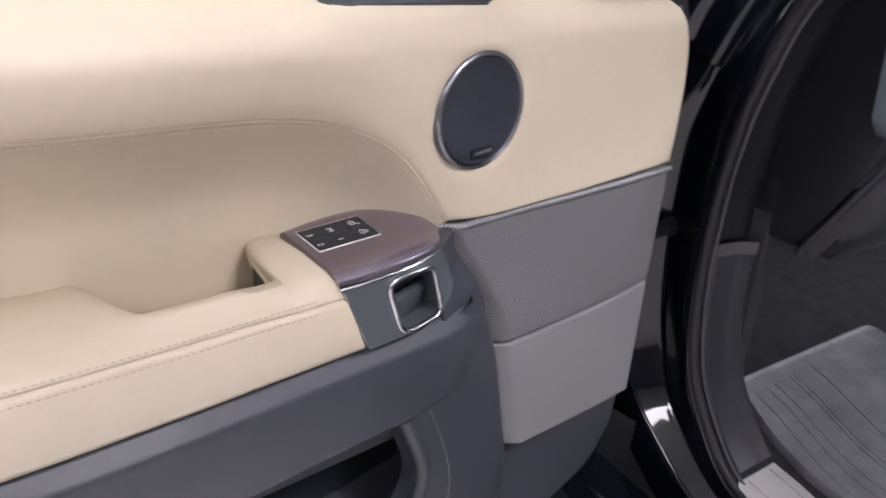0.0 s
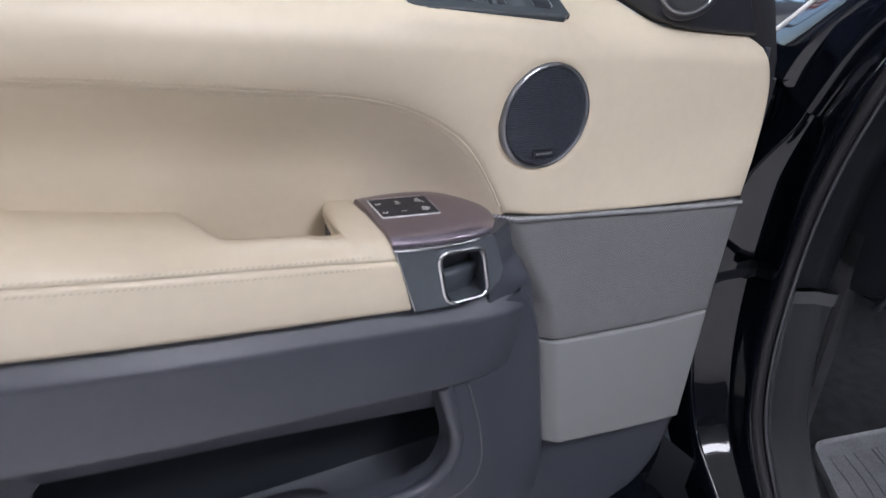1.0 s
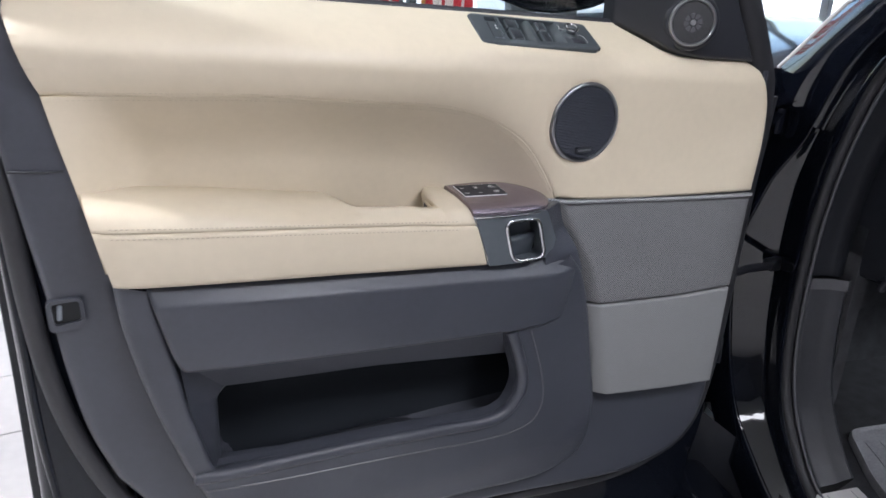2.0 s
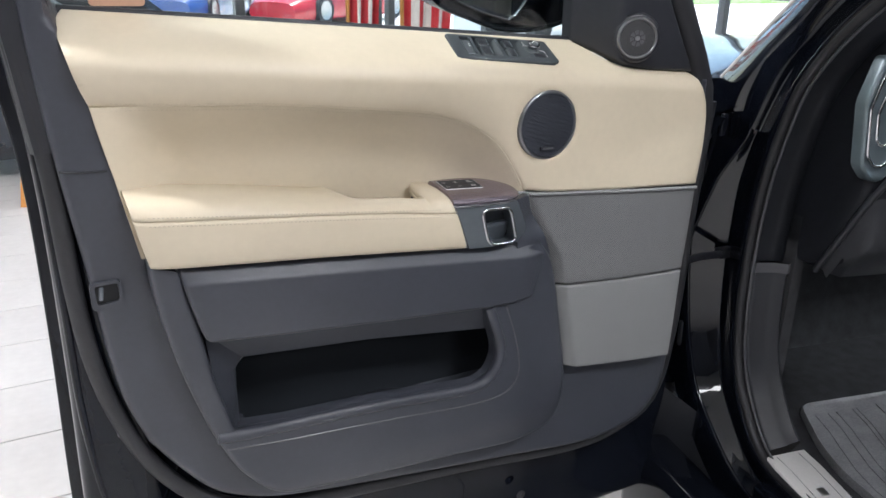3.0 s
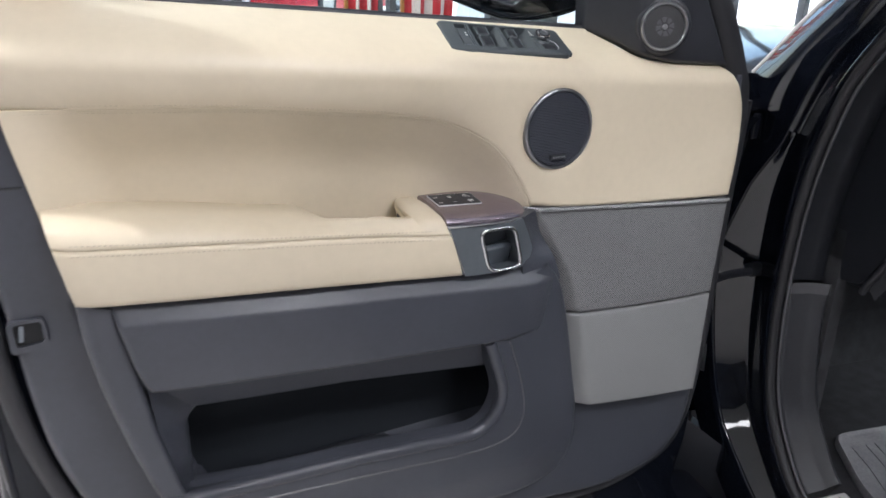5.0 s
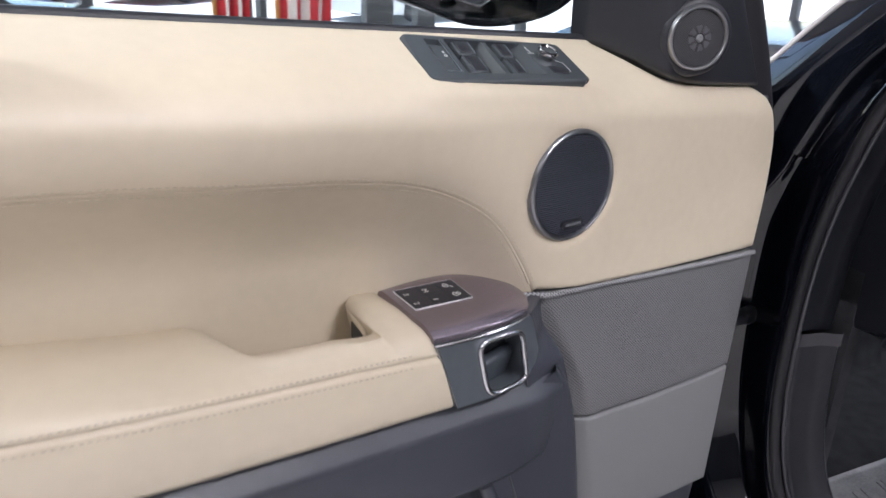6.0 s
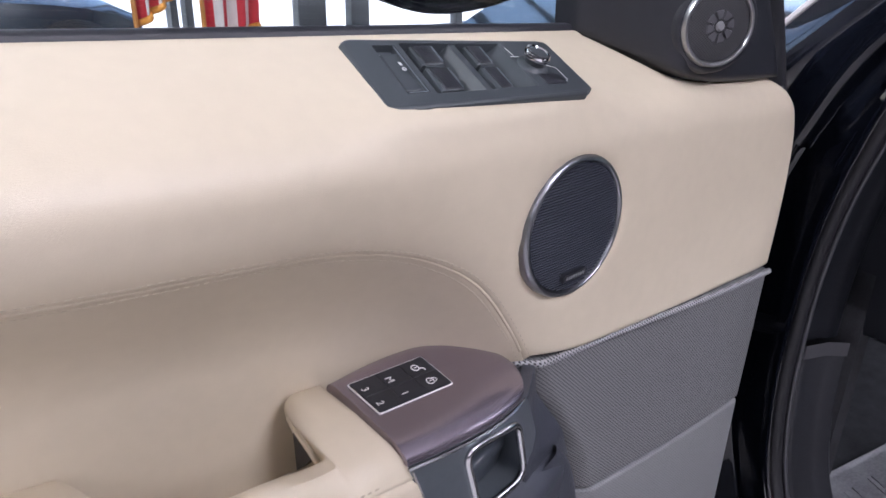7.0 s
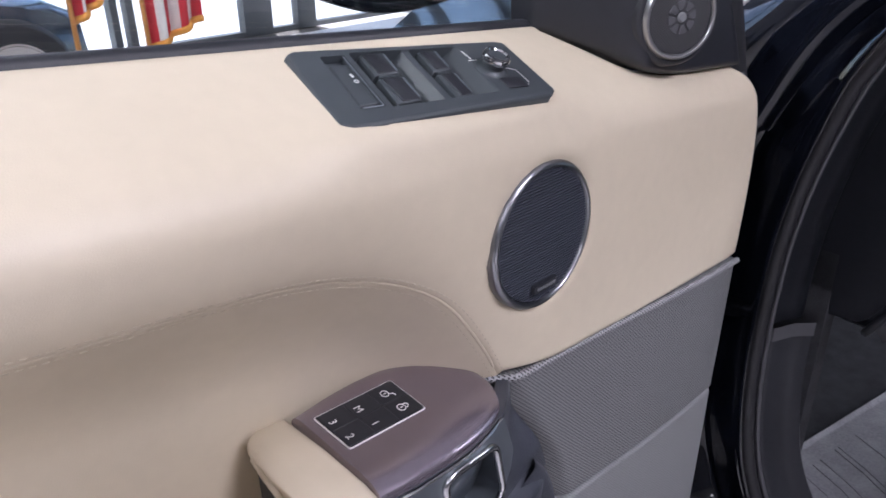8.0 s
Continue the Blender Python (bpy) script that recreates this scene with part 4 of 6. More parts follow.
pack = part("window_switch_pack", placed(pack_shell(), PACK), SWITCH, door, "satin black window switch pack", smooth=False)
for (a0, b0), (a1, b1) in (((0.13, 0.20), (0.21, 0.20)), ((0.21, 0.20), (0.21, 0.87))):
    p, q = pack_xy(a0, b0), pack_xy(a1, b1)
    part("slot_edge", placed(tube([(p.x, p.y, 0.0038), (q.x, q.y, 0.0038)], 0.0004, 6, side=(0, 0, 1)), PACK), GUNMETAL, pack)


def rocker(x0, x1, x2, y0, y1):
    """A wedge-shaped switch: a long slope, a flat crown and a straight drop."""
    prof = [(x0, -0.0095), (x0 + 0.001, -0.0085), (x1 - 0.001, 0.0016), (x1 + 0.0005, 0.0024), (x2 - 0.0015, 0.0032), (x2 - 0.0003, 0.0026), (x2, 0.0010), (x2 - 0.002, -0.0095)]
    bm = bmesh.new()
    rows = [[bm.verts.new((x + 0.05 * y, y, z)) for x, z in prof] for y in (y0, y0 + 0.0008, y1 - 0.0008, y1)]
    for r in (rows[0], rows[-1]):
        for v in r:
            v.co.z -= 0.0006
    grid_faces(bm, rows, 4, len(prof))
    bm.faces.new(rows[0])
    bm.faces.new(rows[-1][::-1])
    bmesh.ops.recalc_face_normals(bm, faces=bm.faces[:])
    return bm


for x0, x1, x2 in ((-0.0420, -0.0375, -0.0215), (0.0015, 0.0058, 0.0180)):
    for y0, y1 in ((-0.0222, 0.0018), (0.0052, 0.0262)):
        switch = part("window_switch", placed(rocker(x0, x1, x2, y0, y1), PACK), SWITCH, pack, smooth=False)
        # dark plates paint the crowns' shade against the lit slopes
        part("switch_cap", placed(box(x1 + 0.0015, x2 - 0.0018, y0 + 0.001, y1 - 0.001, 0.001, 0.0034, 0.0006), PACK), DARKER, switch)
        part("switch_tip", placed(tube([(x2 - 0.0008 + 0.05 * y, y, 0.0033) for y in (y0 + 0.002, y1 - 0.002)], 0.0005, 6, side=(0, 0, 1)), PACK), GUNMETAL, switch)
    part("switch_joint", placed(box(x1 + 0.001, x2 - 0.001, 0.0026, 0.0044, -0.006, 0.0022), PACK), SWITCH, pack, smooth=False)
part("child_lock_button", placed(rocker(-0.0635, -0.0620, -0.0492, -0.0195, 0.019), PACK @ pose(0, 0, -0.0015)), SWITCH, pack, smooth=False)
part("button_mark", on_pack(box(-0.0008, 0.0008, -0.0016, 0.0016, 0, 0.0003), -0.0545, 0.0055, 0.0028), WHITE_INK, pack)
part("button_mark", on_pack(lathe([(0.0009, 0), (0.0009, 0.0003), (0.0016, 0.0003), (0.0016, 0)], 14), -0.0545, 0.000, 0.0028), WHITE_INK, pack)
for pts in ([(0.0610, 0.0010), (0.0675, -0.0020), (0.0680, -0.0155), (0.0655, -0.0180)], [(0.0385, 0.0220), (0.0400, 0.0130)], [(0.0435, 0.0115), (0.0365, 0.0115)]):
    part("mirror_mark", placed(tube([(x, y, 0.0039) for x, y in pts], 0.0003, 6, side=(0, 0, 1)), PACK), WHITE_INK, pack)
knob = part("mirror_knob", on_pack(lathe([(0.0, 0.0105), (0.0062, 0.0105), (0.0068, 0.0095), (0.0072, 0.003), (0.0100, 0.002), (0.0115, 0.0)], 32), 0.0485, 0.0010, 0.0036), SWITCH, pack)
part("knob_ring", on_pack(lathe([(0.0062, 0.0102), (0.0072, 0.0114), (0.0087, 0.0111), (0.0095, 0.0094), (0.0093, 0.0070), (0.0083, 0.0060), (0.0068, 0.0060)], 32), 0.0485, 0.0010, 0.0036), BRIGHT, pack, "chrome knob ring")
part("mirror_button", on_pack(box(-0.0088, 0.0088, -0.0055, 0.0055, 0, 0.0012, 0.0006), 0.0550, -0.0150, 0.0034), DARKER, pack)

# belt seal, window glass, window frame
def along(z_off, y, x0=-0.20, x1=0.566, n=16):
    return [(x, y, belt(x) + z_off) for x in np.linspace(x0, x1, n)]


part("belt_seal", sweep(along(0.002, 0.588, -0.215, 0.575), [(0.006, -0.008), (0.006, 0.0), (0.003, 0.0028), (-0.003, 0.003), (-0.010, 0.002), (-0.012, -0.012)], closed=True, cap=True), DARKER, door)
glass_bm = bmesh.new()
gp = [(-0.215, 1.26), (0.566, 1.22), (0.56, 1.60), (0.10, 1.78), (-0.215, 1.78)]
for dy in (0.0, 0.0045):
    vs_ = [glass_bm.verts.new((x, 0.603 + dy - 0.10 * (z - 1.25), z)) for x, z in gp]
    glass_bm.faces.new(vs_ if dy == 0 else vs_[::-1])
glass_bm.verts.ensure_lookup_table()
for k in range(5):
    glass_bm.faces.new((glass_bm.verts[k], glass_bm.verts[5 + k], glass_bm.verts[5 + (k + 1) % 5], glass_bm.verts[(k + 1) % 5]))
bmesh.ops.recalc_face_normals(glass_bm, faces=glass_bm.faces[:])
part("window_pane", glass_bm, TINT, door, "tinted door window glass", smooth=False)
lab = [(x, 0.602 - 0.10 * (z - 1.25) - 0.001, z) for x, z in round_poly([(-0.145, 1.3205), (-0.080, 1.3195), (-0.080, 1.40), (-0.145, 1.40)], 0.006, 5)]
lb = bmesh.new()
front_ = [lb.verts.new(p) for p in lab]
rear_ = [lb.verts.new((x, y + 0.0006, z)) for x, y, z in lab]
lb.faces.new(front_)
lb.faces.new(rear_[::-1])
for k in range(len(lab)):
    lb.faces.new((front_[k], rear_[k], rear_[(k + 1) % len(lab)], front_[(k + 1) % len(lab)]))
bmesh.ops.recalc_face_normals(lb, faces=lb.faces[:])
part("window_label", lb, PAPER, door, "peach paper label on the window", smooth=False)
# rear upright of the window frame and the front slanted one
part("frame_rear", sweep([(-0.205, 0.545, 1.16), (-0.215, 0.545, 1.27), (-0.222, 0.540, 1.34), (-0.228, 0.532, 1.45), (-0.243, 0.515, 1.62), (-0.265, 0.485, 1.80)], [(0.0, -0.034), (0.014, -0.030), (0.018, 0.0), (0.014, 0.024), (0.0, 0.029), (-0.06, 0.029), (-0.06, -0.034)], closed=True, cap=True), DARKER, door, "black plastic window frame upright")
part("frame_front", sweep([(0.826, 0.535, 1.12), (0.820, 0.535, 1.17), (0.795, 0.535, 1.225), (0.73, 0.53, 1.335), (0.58, 0.505, 1.62)], [(0.010, -0.024), (0.016, -0.012), (0.016, 0.006), (0.006, 0.016), (-0.02, 0.018), (-0.05, 0.014), (-0.05, -0.024)], closed=True, cap=True), RUBBER, door, "black window frame and seal")
part("frame_top", sweep([(-0.260, 0.485, 1.80), (0.1, 0.48, 1.80), (0.40, 0.485, 1.76), (0.58, 0.505, 1.62)], [(0.02, -0.025), (0.02, 0.025), (-0.05, 0.025), (-0.05, -0.025)], closed=True, cap=True), RUBBER, door)

# painted door shell: inner sheet, edges and outer skin
def shell_depth(x, z):
    inner = smoothstep(-0.16, -0.10, x) * (1 - smoothstep(0.74, 0.80, x)) * smoothstep(0.55, 0.62, z)
    return 0.548 + 0.02 * smoothstep(0.55, 0.40, z) + 0.066 * inner


SH_L = [(-0.245, 0.50), (-0.243, 0.65), (-0.236, 0.90), (-0.236, 1.13), (-0.250, 1.30)]
SH_R = [(0.860, 0.300), (0.856, 0.56), (0.868, 0.80), (0.885, 1.03), (0.880, 1.17)]
SH_B = [(-0.245, 0.50), (-0.20, 0.42), (-0.09, 0.350), (0.2, 0.315), (0.6, 0.302), (0.860, 0.300)]
shell = part("door_shell", patch(SH_B, [(-0.250, 1.30), (0.3, 1.24), (0.880, 1.17)], SH_L, SH_R, shell_depth, edge=0.02, back=0.085, nu=44, nv=40), PAINT, door, "glossy black painted door shell")
part("outer_skin", patch([(-0.262, 0.48), (-0.22, 0.38), (-0.09, 0.320), (0.3, 0.29), (0.872, 0.288)], [(-0.272, 1.285), (0.3, 1.235), (0.890, 1.17)], [(-0.262, 0.48), (-0.260, 0.65), (-0.252, 0.9), (-0.252, 1.13), (-0.272, 1.285)], [(0.872, 0.288), (0.868, 0.56), (0.880, 0.8), (0.895, 1.03), (0.890, 1.17)],
     lambda x, z: 0.640 - 0.03 * (z - 0.8) ** 2, edge=0.004, back=0.02, nu=24, nv=24), PAINT, door, "black outer door skin")
part("edge_seal", tube([(x, 0.541, z) for x, z in spline([(-0.234, 1.30), (-0.217, 1.137), (-0.212, 0.98), (-0.204, 0.88), (-0.185, 0.790), (-0.150, 0.70), (-0.09, 0.62), (-0.01, 0.572), (0.10, 0.552), (0.35, 0.528), (0.60, 0.498), (0.72, 0.51), (0.80, 0.56), (0.832, 0.70), (0.842, 0.95), (0.855, 1.15)], np.linspace(0, 1, 90))], 0.012, 12), RUBBER, door, "black rubber door seal")
part("shell_flange", tube([(x, 0.552, z) for x, z in spline([(-0.240, 1.28), (-0.228, 1.13), (-0.226, 0.95), (-0.226, 0.80), (-0.216, 0.66), (-0.19, 0.55), (-0.13, 0.47), (0.02, 0.41)], np.linspace(0, 1, 60))], 0.006, 8), PAINT, door)
for bx, bz in ((-0.178, 0.755), (0.12, 0.46), (0.50, 0.41)):
    part("plug", placed(lathe([(0.0, 0.004), (0.004, 0.0035), (0.005, 0.0015), (0.009, 0.001), (0.010, 0.0)], 20), pose(bx, 0.547, bz, 90, 0, 0)), CHROME if bz > 0.7 else RUBBER, door)

# mirror outside the window
MH = closed_spline([(0.372, -1.345), (0.390, -1.312), (0.445, -1.290), (0.509, -1.271), (0.575, -1.270), (0.635, -1.282), (0.676, -1.312), (0.690, -1.360), (0.650, -1.450), (0.520, -1.475), (0.410, -1.440)], 88)
mirror = part("door_mirror", placed(dome(MH, [(1.0, 0.0), (1.005, 0.02), (0.985, 0.055), (0.93, 0.095), (0.80, 0.125), (0.55, 0.140), (0.25, 0.145)], 0.004), pose(0, 0.700, 0, -90, 0, 0)), PAINT, door, "glossy black door mirror housing")
mpts = [tuple(p) for p in closed_spline([(0.396, 1.365), (0.404, 1.330), (0.440, 1.3085), (0.506, 1.2880), (0.524, 1.2890), (0.542, 1.304), (0.558, 1.330), (0.574, 1.395), (0.555, 1.440), (0.430, 1.428)], 90)]
MG = pose(0, 0.6975, 0, 90, 0, 0)
part("mirror_glass", placed(dome(mpts, [(1.0, 0.001), (0.98, 0.002)], 0.002), MG), MIRROR, mirror, "mirror glass")
part("mirror_trim", placed(tube([(x, y, 0.002) for x, y in mpts + mpts[:1]], 0.0016, 8, side=(0, 0, 1)), MG), CHROME, mirror, "thin bright edge")
part("mirror_lip", placed(tube([(x, -y, 0.0) for x, y in [tuple(p) for p in MH] + [tuple(MH[0])]], 0.005, 8, side=(0, 0, 1)), pose(0, 0.700, 0, 90, 0, 0)), PAINT, mirror)
part("mirror_foot", placed(box(-0.05, 0.05, -0.05, 0.05, -0.03, 0.03, 0.012, 3), pose(0.715, 0.665, 1.335, 0, 0, 20)), PAINT, mirror)


# the door's rear scaled outward about the camera's standpoint to fit its view
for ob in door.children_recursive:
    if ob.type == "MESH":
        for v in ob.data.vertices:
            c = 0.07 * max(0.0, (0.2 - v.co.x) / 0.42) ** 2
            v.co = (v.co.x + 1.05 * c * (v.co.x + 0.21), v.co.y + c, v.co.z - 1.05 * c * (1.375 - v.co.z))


# ---- the car body round the door opening ----
# u runs rearward along the car, w inward, from a point on the opening's flange
car = thing("car", "black car with its driver's door open and a dark cabin", "car", at=(0, 0, 0))
FWD, INW = Vector((math.cos(radians(80)), math.sin(radians(80)), 0)), Vector((math.sin(radians(80)), -math.cos(radians(80)), 0))
ORG = Vector((0.977, 0.479, 0))


def body(u, w, z):
    return ORG - FWD * u + INW * w + Vector((0, 0, z))


FLANGE = spline([(0.62, 1.62), (0.40, 1.49), (0.25, 1.395), (0.12, 1.300), (0.030, 1.195), (-0.010, 1.09), (-0.033, 0.98), (-0.042, 0.86), (-0.039, 0.72), (-0.018, 0.605), (0.025, 0.525), (0.092, 0.455), (0.19, 0.436), (0.40, 0.43), (0.9, 0.43)], np.linspace(0, 1, 110))
SPLIT = int(np.argmin(np.abs(FLANGE[:, 1] - 0.812)))
FOOT = int(np.argmin(np.abs(FLANGE[:, 0] - 0.105) + (FLANGE[:, 1] > 0.6)))


def jamb(profile, lo=0, hi=110):
    """A strip that follows the opening's flange: (w, out) with out away from the opening."""
    bm = bmesh.new()
    rows = []
    for i in range(lo, hi):
        a, b = FLANGE[max(i - 1, 0)], FLANGE[min(i + 1, 109)]
        t = (b - a) / np.linalg.norm(b - a)
        o = np.array([t[1], -t[0]])
        rows.append([bm.verts.new(body(*(FLANGE[i] + o * n)[:1], w, (FLANGE[i] + o * n)[1])) for w, n in profile])
    grid_faces(bm, rows, len(rows), len(profile))
    bmesh.ops.recalc_face_normals(bm, faces=bm.faces[:])
    return bm


def hinge_face(z):
    """At a height: how far forward the hinge face lies, and where it ends inward and outward."""
    deep = float(np.interp(z, (0.44, 0.56, 0.95, 1.12, 1.24), (0.062, 0.100, 0.108, 0.072, 0.040)))
    w_in = float(np.interp(z, (0.44, 0.60, 0.95, 1.12, 1.24), (0.018, 0.040, 0.045, 0.030, 0.014)))
    w_out = float(np.interp(z, (0.44, 0.60, 0.83, 0.93, 1.03, 1.12, 1.24), (-0.010, -0.010, -0.020, 0.005, 0.026, 0.020, 0.006)))
    return deep, w_in, w_out


def jamb_strip(lo, hi, rows_of):
    """A strip along the opening's flange whose profile of (w, out) changes with the height."""
    bm = bmesh.new()
    rows = []
    for i in range(lo, hi):
        a, b = FLANGE[max(i - 1, 0)], FLANGE[min(i + 1, 109)]
        t = (b - a) / np.linalg.norm(b - a)
        o = np.array([t[1], -t[0]])
        rows.append([bm.verts.new(body((FLANGE[i] + o * n)[0], w, (FLANGE[i] + o * n)[1])) for w, n in rows_of(FLANGE[i][1])])
    grid_faces(bm, rows, len(rows), len(rows[0]))
    bmesh.ops.recalc_face_normals(bm, faces=bm.faces[:])
    return bm


def jamb_wall(z):
    d, wi, wo = hinge_face(z)
    return [(0.004, 0.002), (0.000, 0.007), (0.001, 0.013), (0.35 * wi, 0.35 * d), (0.75 * wi, 0.75 * d), (wi - 0.001, d - 0.012), (wi, d - 0.008)]


def jamb_face(z):
    d, wi, wo = hinge_face(z)
    lean = 0.72 * (wi - wo)
    return [(wi, d - 0.008), (wi + 0.0005, d - 0.004), (wi - 0.002, d - 0.0005), (wi - 0.006, d + 0.002), (0.5 * (wi + wo), d + 0.5 * lean), (wo + 0.004, d + lean - 0.002), (wo + 0.001, d + lean - 0.0035), (wo - 0.002, d + lean - 0.002), (wo - 0.004, d + lean + 0.003),
            (wo - 0.005, d + lean + 0.015), (wo - 0.006, d + lean + 0.075)]


part("door_jamb", jamb_strip(0, 110, jamb_wall), JAMB_PAINT, car, "glossy black painted door jamb", crease=60)
part("hinge_face", jamb_strip(int(np.argmin(np.abs(FLANGE[:, 1] - 1.12))), 110, jamb_face), JAMB_PAINT, car, "glossy black painted hinge face", crease=60)
part("opening_seal", jamb([(0.010 + 0.009 * math.cos(a), 0.001 + 0.009 * math.sin(a)) for a in np.linspace(0, 2 * math.pi, 13)]), RUBBER, car, "black rubber opening seal")
# pale bead painting the light caught along the seal
part("seal_lip", jamb([(0.0205 + 0.0028 * math.cos(a), -0.0075 + 0.0028 * math.sin(a)) for a in np.linspace(0, 2 * math.pi, 9)]), SATIN_GREY, car, "grey bead painting the highlight along the opening seal")
part("kick_panel", jamb([(0.022, -0.002), (0.025, -0.010), (0.029, -0.013), (0.058, -0.018), (0.062, -0.024), (0.080, -0.034), (0.087, -0.030), (0.092, 0.0), (0.10, 0.12)], SPLIT, FOOT), KICK, car, "charcoal kick panel")
part("pillar_trim", jamb([(0.022, 0.0), (0.030, -0.004), (0.056, -0.006), (0.060, -0.010), (0.080, -0.016), (0.086, -0.014), (0.090, 0.0), (0.095, 0.10)], 0, SPLIT), DASH, car, "black pillar trim")
def sill_z(u):
    return 0.430 + 0.028 * float(smoothstep(0.32, 0.10, u))


def sill_sheet(u0, u1, w0, w1, lift, n=16):
    """A flat strip laid along the falling sill."""
    bm = bmesh.new()
    rows = []
    for u in np.linspace(u0, u1, n):
        z = sill_z(u) + lift
        rows.append([bm.verts.new(body(u, w, zz)) for w, zz in ((w0, z - 0.012), (w0, z - 0.002), (w0 + 0.002, z), (w1 - 0.002, z), (w1, z - 0.002), (w1, z - 0.012))])
    grid_faces(bm, rows, n, 6)
    bm.faces.new(rows[0])
    bm.faces.new(rows[-1][::-1])
    bmesh.ops.recalc_face_normals(bm, faces=bm.faces[:])
    return bm


sill = part("sill_plate", sill_sheet(0.102, 0.82, 0.008, 0.104, 0.0), SILL, car, "brushed aluminium sill plate")
for w in (0.030, 0.082):
    part("sill_groove", sill_sheet(0.108, 0.80, w, w + 0.0035, 0.0008), RING_SILVER, sill)
part("sill_core", placed(box(-0.5, 0.5, -0.07, 0.09, -0.12, 0.0, 0.01), Matrix.Translation(body(0.62, 0.060, 0.418)) @ pose(0, 0, 0, 0, 0, 80)), PAINT, car)
for k in range(5):
    part("sill_mark", sill_sheet(0.20 + 0.030 * k, 0.218 + 0.030 * k, 0.046, 0.066, 0.0008, 3), ALU, sill)
part("kick_cap", jamb([(0.022, 0.004), (0.024, -0.012), (0.058, -0.020), (0.082, -0.036), (0.094, -0.030), (0.098, 0.02)], SPLIT - 1, SPLIT + 1), SATIN_GREY, car)
part("kick_clip", placed(lathe([(0.0, 0.012), (0.010, 0.011), (0.014, 0.006), (0.016, 0.0)], 20), Matrix.Translation(body(-0.014, 0.098, 0.598)) @ pose(0, 0, 0, 0, -90, -10)), KICK, car, "round trim clip")
# footwell
part("footwell_floor", placed(box(-0.7, 0.6, -0.75, 0.02, -0.03, 0.0), Matrix.Translation(body(0.10, 0.12, 0.375)) @ pose(0, 0, 0, 0, 0, 80)), CARPET, car)
part("footwell_front", placed(box(-0.02, 0.02, -0.8, 0.02, -0.05, 0.60), Matrix.Translation(body(-0.42, 0.09, 0.375)) @ pose(0, 0, 0, 0, 18, 80)), CARPET, car)
part("footwell_side", placed(box(-0.02, 0.42, -0.012, 0.012, 0.0, 0.55), Matrix.Translation(body(-0.02, 0.10, 0.375)) @ pose(0, 0, 0, 0, 0, 80)), CARPET, car)
part("foot_rest", placed(box(-0.11, 0.11, -0.05, 0.05, -0.02, 0.02, 0.012, 3), Matrix.Translation(body(-0.24, 0.19, 0.50)) @ pose(0, 0, 0, 0, 0, 80) @ pose(0, 0, 0, 0, -48, 0)), MATRUB, car, "ribbed rubber foot rest")
mat_pts = round_poly([(0.115, -0.75), (0.130, -0.305), (-0.014, -0.232), (-0.11, -0.203), (-0.60, -0.17), (-0.60, -0.62)], 0.03)
CAB = Matrix.Translation(body(0, 0, 0)) @ pose(0, 0, 0, 0, 0, 80)
floor_mat = part("floor_mat", placed(dome(mat_pts, [(1.0, 0.008), (0.985, 0.014), (0.97, 0.010), (0.95, 0.008)], 0.004), CAB @ pose(0, 0, 0.380)), MATRUB, car, "ribbed rubber floor mat")
for k in range(6):
    part("mat_rib", placed(tube([(x, -0.225 - (0.03 + 0.006 * (k % 2)) * k - 0.09 * float(smoothstep(-0.2, 0.12, x)), 0.0085) for x in np.linspace(-0.5, 0.08, 10)], 0.0013, 6, side=(0, 0, 1)), CAB @ pose(0, 0, 0.380)), MATRUB, car)

# dashboard end with its vertical vent bezel
DASH_EDGE = [(-0.08, 0.090, 0.835), (0.00, 0.090, 0.838), (0.057, 0.090, 0.846), (0.085, 0.091, 0.897), (0.112, 0.092, 0.949), (0.138, 0.096, 1.000), (0.146, 0.14, 1.020), (0.146, 0.30, 1.030), (0.146, 0.90, 1.030)]
dash_bm = bmesh.new()
rows = []
for u, w, z in DASH_EDGE:
    top = 1.30 + 0.05 * min(1.0, max(0.0, (w - 0.03) / 0.2))
    rows.append([dash_bm.verts.new(body(*p)) for p in ((-0.22, w + 0.02, z + 0.03), (u - 0.02, w + 0.004, z - 0.004), (u - 0.004, w, z + 0.010), (u, w - 0.002, z + 0.035), (u, w - 0.002, 0.5 * (z + top)), (u - 0.01, w, top - 0.04), (u - 0.03, w + 0.01, top - 0.008), (u - 0.08, w + 0.02, top), (-0.22, w + 0.02, top))])
grid_faces(dash_bm, rows, len(rows), 9)
bmesh.ops.recalc_face_normals(dash_bm, faces=dash_bm.faces[:])
part("dashboard", dash_bm, DASH, car, "black dashboard end", crease=70)
part("dash_roll", tube([body(u + 0.002, w - 0.002, z) for u, w, z in spline([(0.050, 0.094, 0.834)] + DASH_EDGE[2:6] + [(0.165, 0.10, 1.045)], np.linspace(0, 1, 40))], 0.006, 12), KICK, car, "charcoal edge of the lower dash")
knee = bmesh.new()
rows = [[knee.verts.new(body(u + d, w + e, z)) for d, e, z in ((0.0, 0.0, zt), (0.012, 0.006, zt - 0.02), (0.010, 0.01, 0.5 * (zt + 0.835)), (-0.05, 0.01, 0.832), (-0.20, 0.01, 0.830))] for u, w, zt in ((0.060, 0.094, 0.845), (0.087, 0.096, 0.895), (0.114, 0.098, 0.947), (0.140, 0.102, 0.998), (0.150, 0.20, 1.01), (0.150, 0.80, 1.01))]
grid_faces(knee, rows, len(rows), 5)
bmesh.ops.recalc_face_normals(knee, faces=knee.faces[:])
part("knee_panel", knee, KICK, car, "dark knee panel under the dashboard", crease=70)
